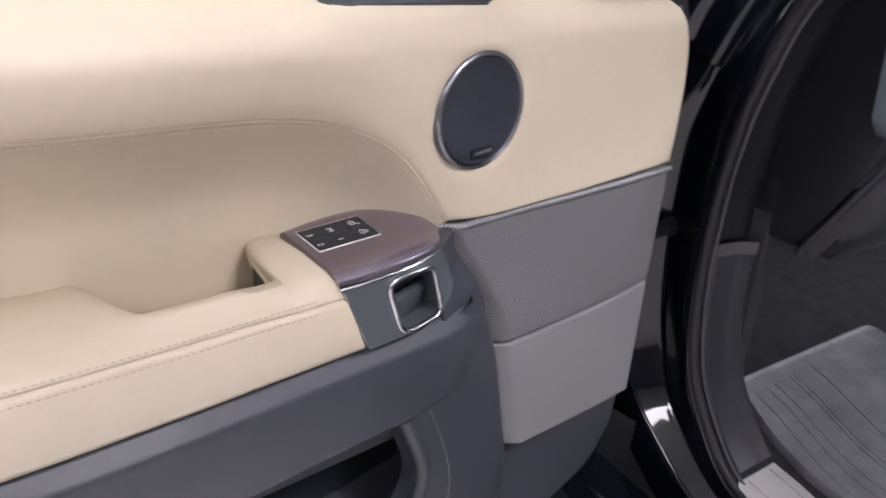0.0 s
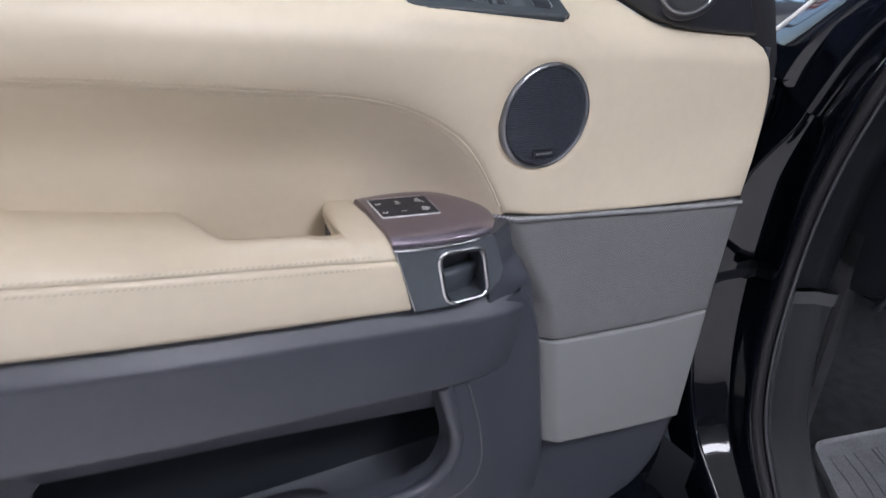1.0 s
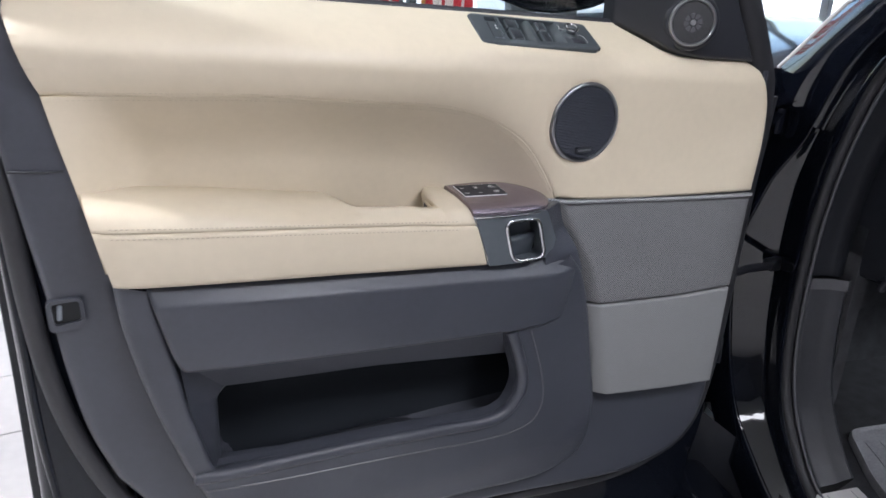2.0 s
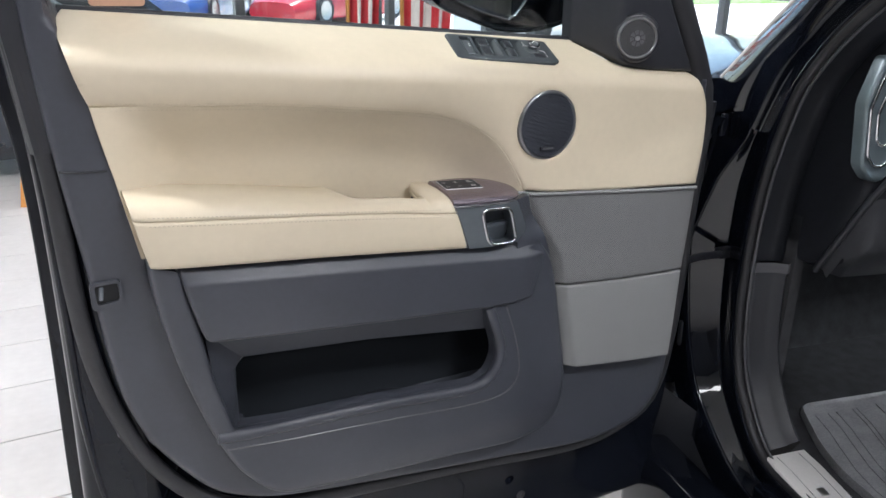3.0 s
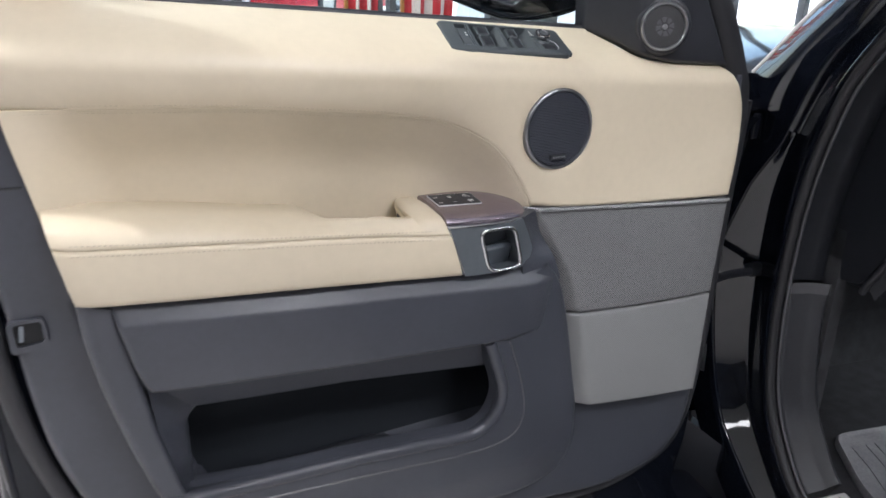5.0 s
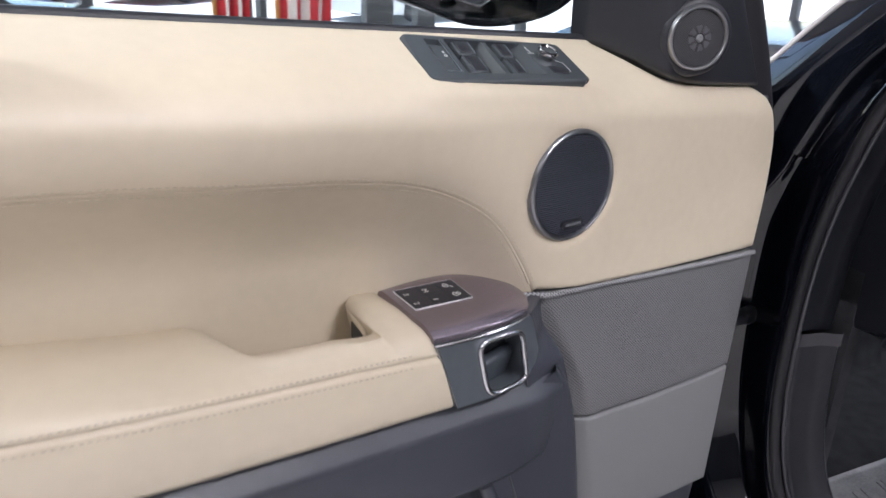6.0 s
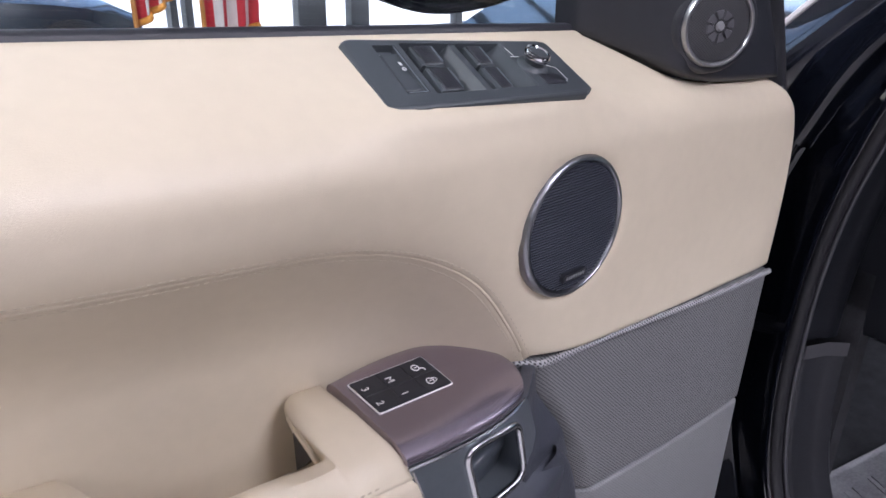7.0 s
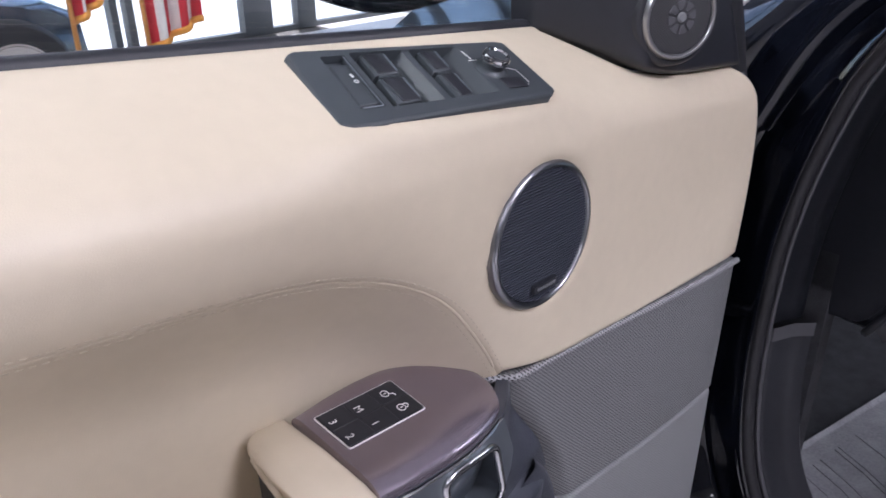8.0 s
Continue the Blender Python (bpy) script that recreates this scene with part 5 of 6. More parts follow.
VENT = Matrix((( *INW, 0), (0, 0, 1, 0), (*FWD * -1, 0), (0, 0, 0, 1))).transposed()
VENT.translation = body(0.132, 0.086, 1.140)
VENT = VENT @ Matrix.Scale(0.887, 4)
hexa = round_poly([(-0.060, 0.035), (-0.035, 0.118), (0.035, 0.118), (0.060, 0.035), (0.045, -0.09), (0.015, -0.122), (-0.015, -0.118), (-0.042, -0.088)], 0.010)
vent = part("side_vent", placed(dome(hexa, [(1.0, 0.010), (0.97, 0.016), (0.93, 0.018), (0.86, 0.015), (0.80, 0.012)], 0.01), VENT), SILVER, car, "silver hexagonal dash vent bezel")
for s, h in ((0.74, 0.0135), (0.40, 0.0135)):
    part("vent_ring", placed(tube([(x * s, y * s, h) for x, y in hexa + hexa[:1]], 0.0035, 8, side=(0, 0, 1)), VENT), BRIGHT, vent)

# hinges, check strap, wing and bonnet
for hz in (1.075, 0.600):
    hinge = part("hinge", placed(box(-0.010, 0.010, -0.020, 0.020, -0.026, 0.026, 0.005), pose(1.020, 0.660, hz, 0, 0, -20)), PAINT, car, "black steel door hinge")
    part("hinge_pin", placed(lathe([(0.0, 0.032), (0.005, 0.030), (0.007, 0.026), (0.007, -0.026), (0.005, -0.030), (0.0, -0.032)], 20), pose(0.995, 0.665, hz)), SATIN, hinge)
    for k in (-1, 1):
        part("hinge_bolt", placed(lathe([(0.0, 0.008), (0.006, 0.007), (0.0075, 0.002), (0.010, 0.0)], 6), pose(1.040, 0.640, hz - 0.010 + 0.014 * k, 90, 0, -10)), CHROME, hinge)
part("check_strap", tube([(0.80, 0.565, 0.822), (0.86, 0.580, 0.820), (0.95, 0.598, 0.815), (1.035, 0.600, 0.808)], 0.005, 8, flat=1.6), DARKER, car, "black steel door check strap")
part("check_bracket", placed(box(-0.024, 0.016, -0.012, 0.012, -0.011, 0.011, 0.005), pose(1.030, 0.606, 0.809)), SATIN, car, "satin black check strap bracket")
part("check_bolt", placed(lathe([(0.0, 0.008), (0.004, 0.0075), (0.0055, 0.005), (0.0075, 0.002), (0.0085, 0.0)], 16), pose(1.037, 0.595, 0.809, 90, 0, -10)), CHROME, car)
wing_bm = bmesh.new()
rows = []
for u in np.linspace(-0.13, -1.5, 25):
    fall = 0.27 * (u + 0.13) ** 2
    arch = 0.40 + 0.36 * math.sqrt(max(0, 1 - ((u + 0.72) / 0.43) ** 2)) if abs(u + 0.72) < 0.43 else 0.40
    rows.append([wing_bm.verts.new(body(u, w, z)) for w, z in ((-0.060, 0.30 if arch <= 0.40 else arch - 0.02), (-0.105, min(arch, 0.88 - fall)), (-0.128, min(0.5 * arch + 0.38, 0.90 - fall)), (-0.120, 0.92 - fall), (-0.098, 1.02 - fall), (-0.02, 1.098 - fall))])
grid_faces(wing_bm, rows, len(rows), 6)
bmesh.ops.recalc_face_normals(wing_bm, faces=wing_bm.faces[:])
part("front_wing", wing_bm, PAINT, car, "glossy black front wing")


def bonnet_z(u, w):
    """Height of the bonnet: domed across, falling forward, more so at its sides."""
    side = min(w + 0.05, 1.82 - w)
    dome_ = math.sin(min(1, max(0, side / 0.55)) * math.pi / 2)
    wide = math.sin(min(1, max(0, side / 0.85)) * math.pi / 2)
    return 1.095 + 0.095 * dome_ - (0.27 - 0.24 * wide) * (u + 0.13) ** 2


bon_bm = bmesh.new()
rows = []
for u in np.linspace(-0.16, -1.5, 30):
    rows.append([bon_bm.verts.new(body(u, w, bonnet_z(u, w))) for w in np.linspace(-0.05, 1.82, 28)])
grid_faces(bon_bm, rows, len(rows), 28)
bmesh.ops.recalc_face_normals(bon_bm, faces=bon_bm.faces[:])
part("bonnet", bon_bm, PAINT, car, "glossy black bonnet reflecting the windows")
# A-pillar outer sheet with its pale windscreen edge
AP = spline([(-0.215, 1.158), (-0.167, 1.202), (-0.105, 1.261), (-0.032, 1.327), (0.075, 1.43), (0.25, 1.56), (0.45, 1.66), (0.66, 1.73)], np.linspace(0, 1, 30))
pillar_bm = bmesh.new()
rows = []
for i in range(0, int(np.argmin(np.abs(FLANGE[:, 1] - 1.06))) + 1):
    fu, fz = FLANGE[i]
    d, wi, wo = hinge_face(fz)
    t = FLANGE[i + 1] - FLANGE[max(i - 1, 0)]
    t = t / np.linalg.norm(t)
    au, az = fu + t[1] * (d - 0.006), fz - t[0] * (d - 0.006)
    mu = float(np.interp(-fz, (-1.62, -1.49, -1.395, -1.30, -1.195, -1.09, -1.04), (0.52, 0.28, 0.15, 0.03, -0.07, -0.19, -0.215)))
    mz = float(np.interp(mu, AP[:, 0], AP[:, 1]))
    row = [(au - t[1] * 0.004, wi + 0.002, az + t[0] * 0.004), (au, wi - 0.001, az), (au + t[1] * 0.002, wi - 0.005, az - t[0] * 0.002), (au + t[1] * 0.004, wi - 0.011, az - t[0] * 0.004)]
    for k in np.linspace(0.10, 1.0, 9):
        row.append((au + (mu - au) * k, wi - 0.012 + (0.016 - wi + 0.012) * k - 0.022 * math.sin(math.pi * min(1, k)), az + (mz - az) * k))
    rows.append([pillar_bm.verts.new(body(*p)) for p in row])
grid_faces(pillar_bm, rows, len(rows), len(rows[0]))
bmesh.ops.recalc_face_normals(pillar_bm, faces=pillar_bm.faces[:])
part("a_pillar", pillar_bm, JAMB_PAINT, car, "glossy black windscreen pillar", crease=0)
# panels that close the gap between the wing and the hinge face
def upright(rows_, name, material, label=""):
    bm = bmesh.new()
    grid_faces(bm, [[bm.verts.new(body(*p)) for p in r] for r in rows_], len(rows_), len(rows_[0]))
    bmesh.ops.recalc_face_normals(bm, faces=bm.faces[:])
    return part(name, bm, material, car, label)


upright([[(-0.215 + 0.03 * k * k, -0.10 + 0.16 * k, z) for k in np.linspace(0, 1, 7)] for z in np.linspace(0.46, 1.165, 14)], "wing_inner", JAMB_PAINT, "glossy black inner wing")
upright([[(-0.150 + 0.10 * k - 0.05 * (0.50 - z), -0.088 + 0.13 * k, z - 0.10 * k) for k in np.linspace(0, 1, 6)] for z in np.linspace(0.20, 0.505, 10)], "splash_panel", KICK, "dark plastic splash panel behind the wing")
part("splash_edge", tube([body(-0.152, -0.090, z) for z in np.linspace(0.30, 0.507, 8)]  , 0.004, 8), SATIN_GREY, car)
# pale diffuse material puts the reflected windows into the moulding's colour
part("screen_moulding", tube([body(u - 0.002, 0.022, z + 0.006) for u, z in AP], 0.005, 10), SILL, car, "windscreen moulding, reflected windows put into its pale colour")
part("cowl", placed(box(-0.06, 0.05, -1.4, -0.06, -0.10, 0.03, 0.012), Matrix.Translation(body(-0.10, 0.03, 1.09)) @ pose(0, 0, 0, 0, 0, 80)), DARKER, car)
part("rocker", placed(box(-0.7, 0.9, -0.01, 0.10, -0.14, 0.05, 0.03, 3), Matrix.Translation(body(0.75, -0.06, 0.33)) @ pose(0, 0, 0, 0, 0, 80)), PAINT, car)
# the rest of the car: far side, rear quarter, roof, screens and wheels
part("cabin_floor", placed(box(-1.7, 0.5, -1.70, -0.10, -0.03, 0.0), CAB @ pose(0, 0, 0.372)), CARPET, car)
part("bulkhead", placed(box(-0.02, 0.02, -1.70, 0.0, -0.05, 0.72), CAB @ pose(0.46, -0.06, 0.372)), CARPET, car)


def sheet(rows_, name, material, label="", under=None):
    bm = bmesh.new()
    grid_faces(bm, [[bm.verts.new(body(*p)) for p in r] for r in rows_], len(rows_), len(rows_[0]))
    bmesh.ops.recalc_face_normals(bm, faces=bm.faces[:])
    return part(name, bm, material, under or car, label)


def side_rows(us, w, sign):
    """Lower body side at each u: sill, waist bulge, shoulder; sign points outward from the car."""
    out = []
    for u in us:
        z0 = 0.30
        for wu in (-0.72, 2.20):
            if abs(u - wu) < 0.42:
                z0 = max(z0, 0.36 + 0.42 * math.sqrt(1 - ((u - wu) / 0.42) ** 2))
        out.append([(u, w - sign * 0.05, z0), (u, w, z0 + 0.02), (u, w + sign * 0.025, 0.5 * z0 + 0.45), (u, w + sign * 0.015, 1.00), (u, w - sign * 0.02, 1.12), (u, w - sign * 0.06, 1.19)])
    return out


sheet(side_rows(np.linspace(-1.45, 2.95, 60), 1.88, 1), "far_side", PAINT, "glossy black far side")
sheet(side_rows(np.linspace(1.16, 2.95, 30), -0.11, -1), "rear_quarter", PAINT, "glossy black rear quarter")
for w0, w1, a in ((1.82, 1.64, -0.05), (-0.05, 0.13, 1.20)):
    sheet([[(u, w0 + (w1 - w0) * k, 1.18 + 0.52 * k) for k in np.linspace(0, 1, 6)] for u in np.linspace(a + (0.2 if a < 0 else 0), 2.85, 20)], "side_glass", TINT, "tinted side glass")
sheet([[(u, w, 1.70 + 0.05 * math.sin((w - 0.1) / 1.56 * math.pi) - 0.06 * ((u - 1.6) / 1.2) ** 2) for w in np.linspace(0.10, 1.66, 14)] for u in np.linspace(0.62, 2.75, 18)], "roof", PAINT, "glossy black roof")
sheet([[(u, w, z) for w in np.linspace(-0.10, 1.87, 10)] for u, z in ((2.95, 0.40), (3.05, 0.6), (3.03, 0.95), (2.98, 1.15), (2.88, 1.4), (2.75, 1.66))], "tail", PAINT, "black tail")
sheet([[(-1.5 - 0.11 * math.sin(math.pi * min(1, 0.2 + k)) * (1 - 0.6 * ((w - 0.885) / 0.935) ** 2) if k < 1 else -1.5, w, 0.33 + (bonnet_z(-1.5, w) - 0.33) * k) for w in np.linspace(-0.05, 1.82, 28)] for k in (0.0, 0.15, 0.35, 0.55, 0.75, 0.88, 0.96, 1.0)], "nose", PAINT, "black nose")
sheet([[(u0 + 0.78 * k - 0.16 * math.sin((w - 0.08) / 1.6 * math.pi) * (1 - 0.5 * k), w + (0.10 * k) * (1 - 2 * (w - 0.05) / 1.66), 1.20 + 0.50 * k) for w in np.linspace(0.05, 1.71, 12)] for u0, k in ((-0.15, 0.0), (-0.15, 0.25), (-0.15, 0.5), (-0.15, 0.75), (-0.15, 1.0))], "windscreen", TINT, "windscreen glass")
part("b_pillar", sweep([body(1.16, -0.06, 0.34), body(1.18, -0.09, 0.80), body(1.20, -0.04, 1.2), body(1.24, 0.12, 1.70)], [(-0.02, -0.06), (-0.02, 0.06), (0.06, 0.06), (0.06, -0.06)], closed=True, cap=True, side=(INW.x, INW.y, 0)), PAINT, car)
for wu in (-0.72, 2.20):
    for ww, sgn in ((0.02, 1), (1.75, -1)):
        wheel = part("wheel", placed(lathe([(0.24, 0.12), (0.34, 0.12), (0.375, 0.08), (0.380, 0.0), (0.375, -0.08), (0.34, -0.12), (0.24, -0.12)], 40), Matrix.Translation(body(wu, ww, 0.383)) @ pose(0, 0, 0, 90, 0, 80)), RUBBER, car)
        part("rim", placed(lathe([(0.0, 0.09), (0.05, 0.095), (0.22, 0.105), (0.25, 0.115), (0.25, -0.115), (0.22, -0.105), (0.05, -0.095), (0.0, -0.09)], 32), Matrix.Translation(body(wu, ww, 0.383)) @ pose(0, 0, 0, 90, 0, 80)), ALU, wheel)


# ---- showroom ----
X0, X1, Y0, Y1 = -6.0, 10.0, -5.5, 7.05
tagged(part("floor", box(X0, X1, Y0, Y1, -0.06, -0.004), GROUT, None, "floor of pale plank tiles with grey joints", smooth=False), category="floor", kind="structure")
floor_ob = bpy.data.objects["floor"]
tagged(part("ceiling", box(X0, X1, Y0, Y1, CEIL, CEIL + 0.1), CEIL_WHITE, None, "white showroom ceiling", smooth=False), category="ceiling", kind="structure")
# unseen walls, darkened to cut bounced light and dim the jamb's reflections
tagged(part("wall_south", box(X0, X1, Y0 - 0.15, Y0, 0, CEIL), DARK_WALL, None, "unseen showroom wall, darkened to cut bounced light", smooth=False), category="wall", kind="structure")
tagged(part("wall_west", box(X0 - 0.15, X0, Y0, Y1, 0, CEIL), DARK_WALL, None, "unseen showroom wall, darkened to cut bounced light", smooth=False), category="wall", kind="structure")
tagged(part("wall_north_head", box(X0, X1, Y1, Y1 + 0.15, 3.0, CEIL), WALL, None, "white wall above the glazing", smooth=False), category="wall", kind="structure")
tagged(part("wall_east_head", box(X1, X1 + 0.15, Y0, Y1, 3.0, CEIL), WALL, None, "white wall above the glazing", smooth=False), category="wall", kind="structure")


def glazing(name, length, posts, m):
    """A run of shopfront: posts at given places with rails between, and one pane to a bay."""
    g = tagged(new(name), "shopfront glazing in grey frames", "window", kind="structure")
    g.matrix_basis = m
    posts = [p if isinstance(p, tuple) else (p, 0.045) for p in posts]
    for p, h in posts:
        part("post", box(p - h, p + h, -0.06, 0.06, 0, 3.0, 0.004), FRAME_GREY, g, smooth=False)
    for a, b in zip(posts[:-1], posts[1:]):
        a, b = a[0] + a[1] - 0.045, b[0] - b[1] + 0.045
        part("rail", box(a + 0.045, b - 0.045, -0.05, 0.05, 0.0, 0.05, 0.004), FRAME_GREY, g, smooth=False)
        part("rail", box(a + 0.045, b - 0.045, -0.05, 0.05, 2.9, 3.0, 0.004), FRAME_GREY, g, smooth=False)
        p = part("pane", box(a + 0.045, b - 0.045, -0.004, 0.004, 0.05, 2.9), CLEAR, g, smooth=False)
        p.visible_shadow = False
    return g


Y_G = Y1 - 0.05
# unseen wall added in place of glazing to darken the pillar's reflection
tagged(part("wall_north_west", box(X0, -0.9, Y1, Y1 + 0.15, 0, 3.0), WALL, None, "unseen wall beside the glazing, dims the pillar's reflection", smooth=False), category="wall", kind="structure")
glazing("window_1", 16, [-0.80, 0.1, 1.524, (2.902, 0.033), (3.043, 0.033), (4.31, 0.16), (4.89, 0.112), 6.29, 7.70, 9.0, X1 - 0.2], pose(0, Y_G, 0))
glazing("window_2", 13, [0.05, 1.6, 3.2, 4.8, 6.4, 8.0, 9.6, 11.2, 12.8], pose(X1 - 0.05, Y0, 0, 0, 0, 90))

for lx, ly in LAMPS:
    cl = thing("ceiling_light", "rectangular white ceiling light panel", "ceiling light", group="ceiling lights", at=(lx, ly, CEIL))
    part("frame", box(-0.64, 0.64, -0.34, 0.34, -0.035, -0.002, 0.004), WALL, cl)
    part("diffuser", box(-0.6, 0.6, -0.3, 0.3, -0.043, -0.036), LAMP, cl, smooth=False)

spot_can = thing("ceiling_spotlight", "small white round ceiling spotlight", "spotlight", at=(SPOT[0], SPOT[1], CEIL))
part("can", lathe([(0.0, -0.002), (0.06, -0.002), (0.062, -0.03), (0.062, -0.045), (0.056, -0.045), (0.054, -0.012), (0.0, -0.012)], 32), CEIL_WHITE, spot_can)

# plank tiles
tile_me = None
rng = random.Random(4)
TW, TL = 0.346, 1.2
for r in range(int((Y1 - Y0) / TW)):
    y0 = Y0 + (1.870 - Y0) % TW + r * TW
    if y0 < 0.14 or y0 > 6.65:
        continue
    off = rng.choice((0.0, 0.4, 0.8))
    for c in range(8):
        x0 = -4.2 + off + c * TL
        if tile_me is None:
            tb = box(0.0025, TL - 0.0025, 0.0025, TW - 0.0025, -0.004, 0.004, 0.0015, 1)
            tile_me = bpy.data.meshes.new("tile")
            tb.to_mesh(tile_me)
            tb.free()
            tile_me.materials.append(TILE)
        t = new("tile", tile_me)
        t.location = (x0, y0, rng.uniform(-0.0006, 0.0))
        t.parent = floor_ob
rest = bmesh.new()
for rx0, rx1, ry0, ry1 in ((X0, X1, Y0, 0.14), (X0, -3.36, 0.14, Y1), (5.0, X1, 0.14, Y1)):
    nx, ny = max(1, round((rx1 - rx0) / TL)), max(1, round((ry1 - ry0) / TW))
    for i in range(nx):
        for j in range(ny):
            a, b = rx0 + (rx1 - rx0) * i / nx + 0.0015, rx0 + (rx1 - rx0) * (i + 1) / nx - 0.0015
            c, d = ry0 + (ry1 - ry0) * j / ny + 0.0015, ry0 + (ry1 - ry0) * (j + 1) / ny - 0.0015
            rest.faces.new([rest.verts.new(q) for q in ((a, c, 0.003), (b, c, 0.003), (b, d, 0.003), (a, d, 0.003))])
tagged(part("tile_field", rest, TILE, floor_ob, smooth=False), kind="stuff")


# flags on floor stands
def flag(name, x, y, turn, label, low, wide):
    fl = thing(name, label, "flag", group="flags by the window", at=(x, y, 0))
    fl.rotation_euler = (0, 0, radians(turn))
    part("stand", lathe([(0.0, 0.05), (0.05, 0.045), (0.12, 0.02), (0.13, 0.0), (0.0, 0.0)], 28), FRINGE, fl)
    part("pole", lathe([(0.014, 0.04), (0.014, 2.3), (0.03, 2.33), (0.0, 2.45)], 16), WOOD, fl)
    stripes = 5 if wide < 0.3 else 7
    for s in range(stripes):
        bm = bmesh.new()
        rows = []
        for i in range(22):
            h = i / 21
            z = 2.2 - (2.2 - low) * h
            row = []
            for j in range(5):
                q = (s + j / 4) / stripes
                fold = 0.035 * math.sin(q * 15 + h * 1.2) * (0.4 + 0.6 * h)
                row.append(bm.verts.new((0.02 + wide * q * (1.05 - 0.25 * h), fold, z + 0.14 * q * h)))
            rows.append(row)
        grid_faces(bm, rows, 22, 5)
        part("stripe", bm, FABRIC_RED if s % 2 == 0 else FABRIC_WHITE, fl)
    part("fringe", tube([(0.02 + 0.80 * wide * q, 0.035 * math.sin(q * 15 + 1.2), low - 0.01 + 0.14 * q) for q in np.linspace(0, 1, 24)], 0.02, 8), FRINGE, fl)
    return fl


flag("flag", 1.70, 4.62, 0, "red and white striped flag with gold fringe on a stand", 0.70, 0.24)
flag("flag", 2.10, 4.62, 0, "red and white striped flag with gold fringe, hanging lower", 0.50, 0.42)


# other cars: a shaped body, glasshouse, wheels
def car_thing(name, label, paint, m, length=4.5, height=1.25, width=1.85):
    """A closed car seen from afar: lofted body, dark glasshouse, four wheels."""
    c = thing(name, label, "car", group="cars beyond the window")
    c.matrix_basis = m
    hl, hw = length / 2, width / 2
    bm = bmesh.new()
    rows = []
    for s in np.linspace(-1, 1, 25):
        nose = 1 - abs(s) ** 6
        w = hw * (0.72 + 0.28 * nose)
        top = height * (0.56 + 0.10 * (1 - abs(s)) + 0.02 * math.cos(6 * s)) - 0.16 * height * abs(s) ** 5
        rows.append([bm.verts.new((s * hl, y * w, z)) for y, z in ((-0.9, 0.14), (-1, 0.26), (-1.0, 0.62 * top), (-0.93, top - 0.06), (-0.75, top), (0, top + 0.03), (0.75, top), (0.93, top - 0.06), (1.0, 0.62 * top), (1, 0.26), (0.9, 0.14))])
    grid_faces(bm, rows, 25, 11, wrap_v=True)
    bm.faces.new(rows[0])
    bm.faces.new(rows[-1][::-1])
    bmesh.ops.recalc_face_normals(bm, faces=bm.faces[:])
    part("body", bm, paint, c)
    bm = bmesh.new()
    rows = []
    for s, f in ((-0.62, 0.0), (-0.42, 0.75), (-0.2, 0.97), (0.05, 1.0), (0.22, 0.75), (0.45, 0.0)):
        z0 = height * 0.62
        rows.append([bm.verts.new((s * hl, y * hw, z0 + (height - z0) * f * k)) for y, k in ((-0.86, 0), (-0.80, 0.6), (-0.62, 0.97), (0, 1.03), (0.62, 0.97), (0.80, 0.6), (0.86, 0))])
    grid_faces(bm, rows, 6, 7)
    bmesh.ops.recalc_face_normals(bm, faces=bm.faces[:])
    part("glasshouse", bm, SATIN, c, "dark car glass")
    for sx in (-0.62, 0.78):
        for sy in (-1, 1):
            wh = part("wheel", placed(lathe([(0.20, 0.09), (0.31, 0.09), (0.34, 0.05), (0.34, -0.07), (0.31, -0.10), (0.20, -0.10)], 32), pose(sx * hl, sy * (hw - 0.09), 0.34, 90 * -sy, 0, 0)), RUBBER, c)
            part("rim", placed(lathe([(0.0, 0.075), (0.04, 0.08), (0.19, 0.085), (0.215, 0.095), (0.215, 0.06)], 32), pose(sx * hl, sy * (hw - 0.09), 0.34, 90 * -sy, 0, 0)), ALU, wh)
    return c


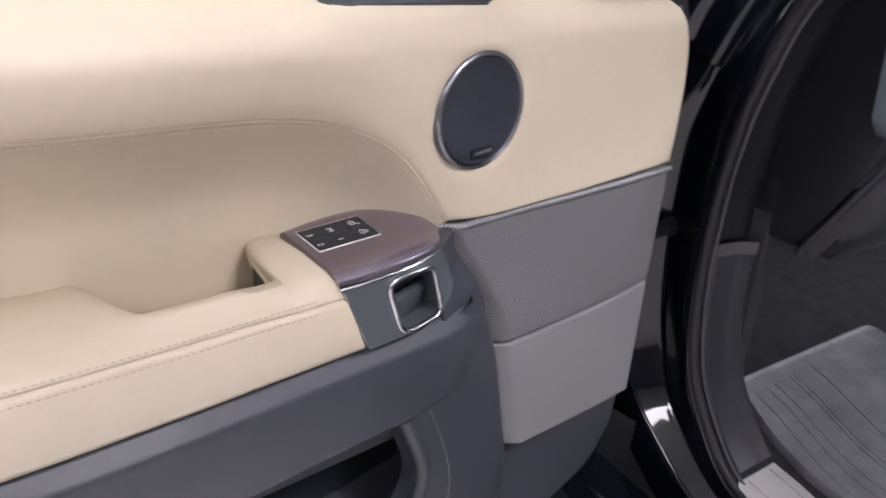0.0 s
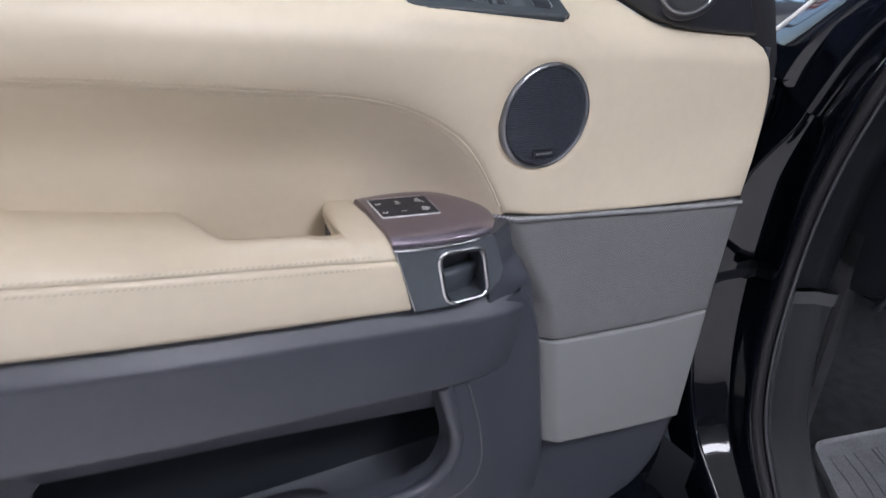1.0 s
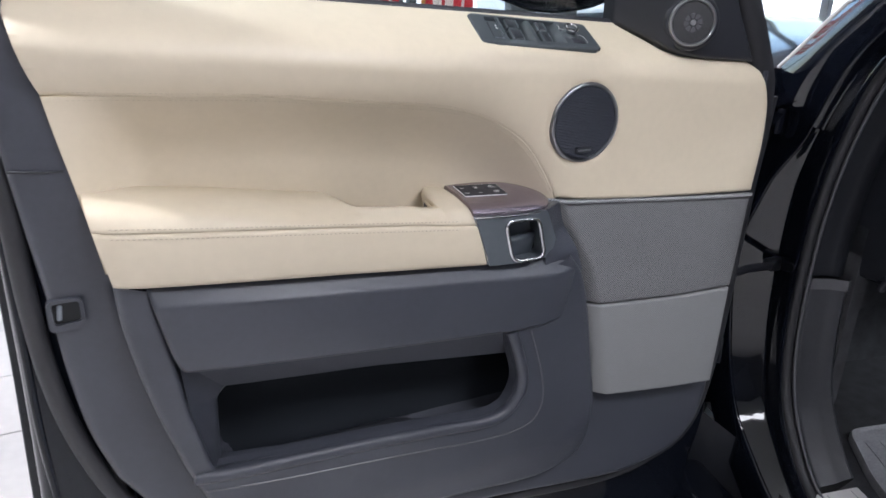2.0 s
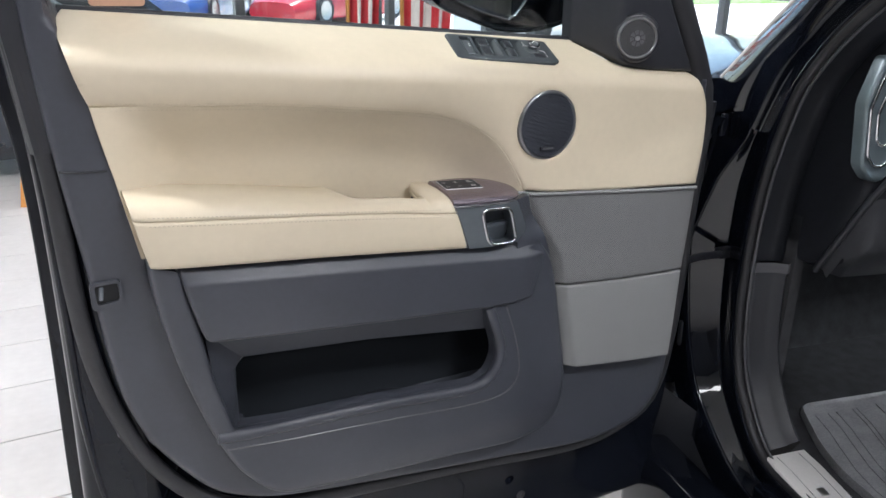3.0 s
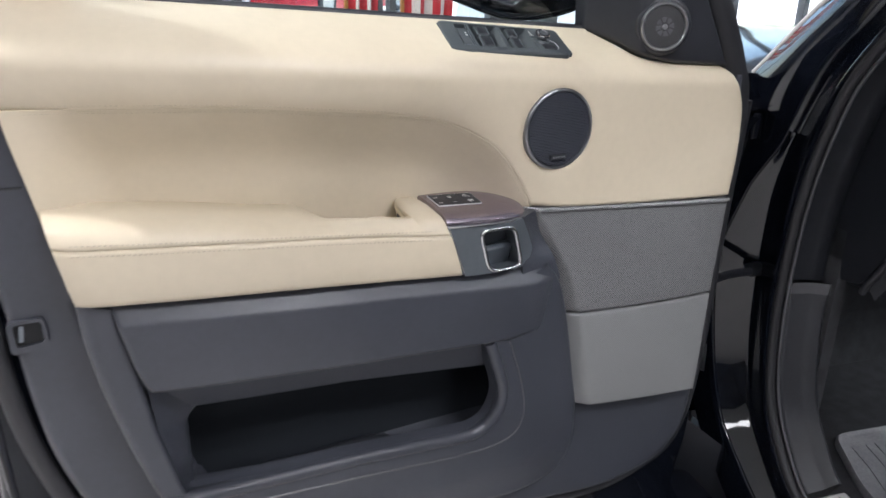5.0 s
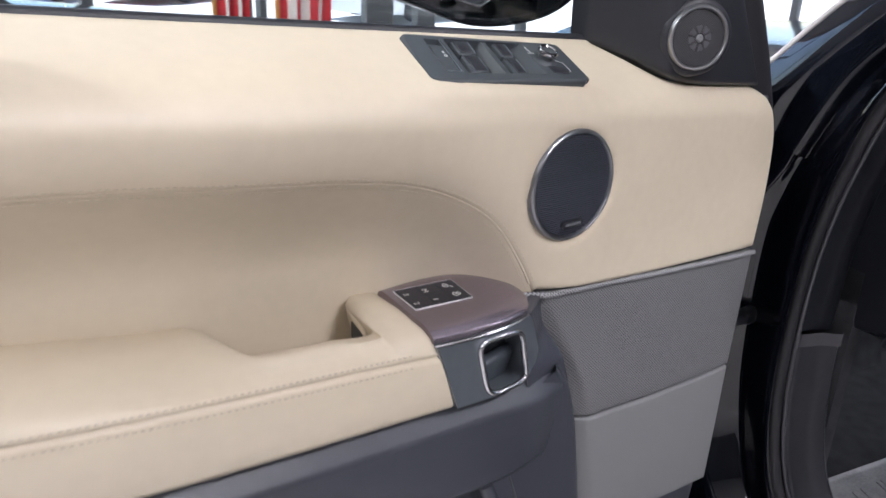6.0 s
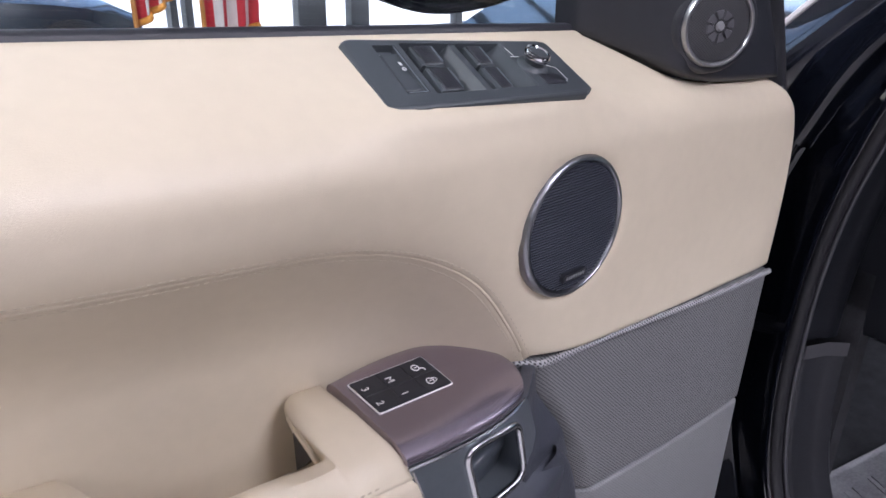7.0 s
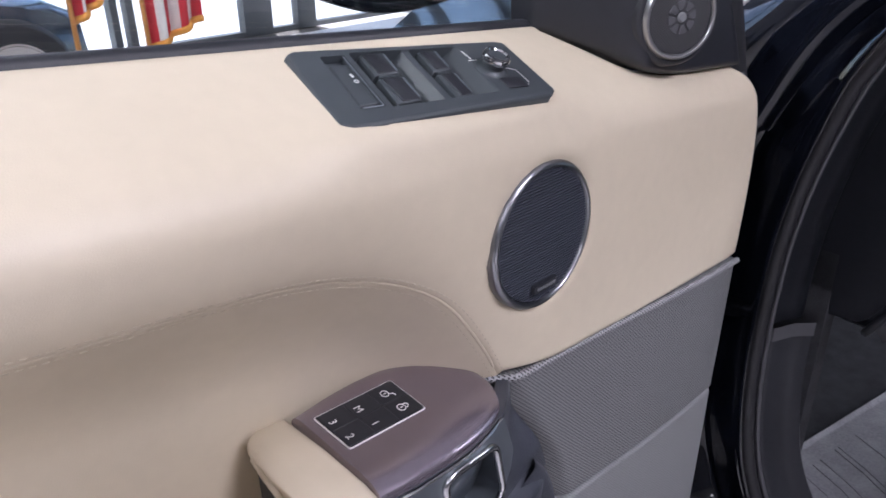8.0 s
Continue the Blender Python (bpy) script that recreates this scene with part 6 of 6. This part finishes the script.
P_RED = mat("red_car_paint", (0.55, 0.02, 0.03), 0.3, coat=1.0, var=0.05, scale=2)
P_BLUE = mat("blue_car_paint", (0.03, 0.08, 0.28), 0.3, coat=1.0, var=0.05, scale=2)
P_DARK = mat("dark_blue_car_paint", (0.02, 0.03, 0.045), 0.25, coat=1.0, var=0.1, scale=2)
P_WHITE = mat("white_car_paint", (0.7, 0.72, 0.73), 0.3, coat=1.0, var=0.05, scale=2)
car_thing("parked_car", "dark blue car standing in the showroom", P_DARK, pose(-0.30, 5.95, 0.004), 4.6, 1.52)
car_thing("parked_car", "red sports car parked outside the window", P_RED, pose(6.6, 19.0, -0.04, 0, 0, 35), 4.5, 1.2)
car_thing("parked_car", "blue car parked outside the window", P_BLUE, pose(3.4, 19.5, -0.04, 0, 0, 60), 4.4, 1.35)
car_thing("parked_car", "white car parked outside the window", P_WHITE, pose(9.6, 13.2, -0.04, 0, 0, 10), 4.6, 1.4)

# chair seen past the door's rear edge
chair = thing("wooden_chair", "chair with slanted orange wooden legs", "chair", at=(-0.17, 4.67, 0.004))
part("seat", placed(box(-0.22, 0.22, -0.22, 0.22, -0.03, 0.03, 0.02, 3), pose(0, 0, 0.46)), P_DARK, chair)
part("backrest", placed(box(-0.21, 0.21, -0.02, 0.02, 0.0, 0.36, 0.015, 3), pose(0, 0.22, 0.50, -10, 0, 0)), P_DARK, chair)
for sx in (-1, 1):
    for sy in (-1, 1):
        part("leg", sweep([(sx * 0.17, sy * 0.16, 0.45), (sx * 0.235, sy * 0.22, 0.0)], [(-0.016, -0.016), (0.016, -0.016), (0.016, 0.016), (-0.016, 0.016)], closed=True, cap=True), WOOD, chair)

# ---- outside ----
tagged(part("ground", box(-120, 160, -60, 300, -0.12, -0.065), CONCRETE, None, "pale concrete forecourt", smooth=False), category="ground", kind="structure")
lawn = bmesh.new()
lawn.faces.new([lawn.verts.new(q) for q in ((14, 24, -0.055), (150, 24, -0.055), (150, 60, -0.055), (14, 60, -0.055))])
tagged(part("lawn", lawn, GRASS, None, "mown green lawn strip", smooth=False), category="lawn", kind="structure")
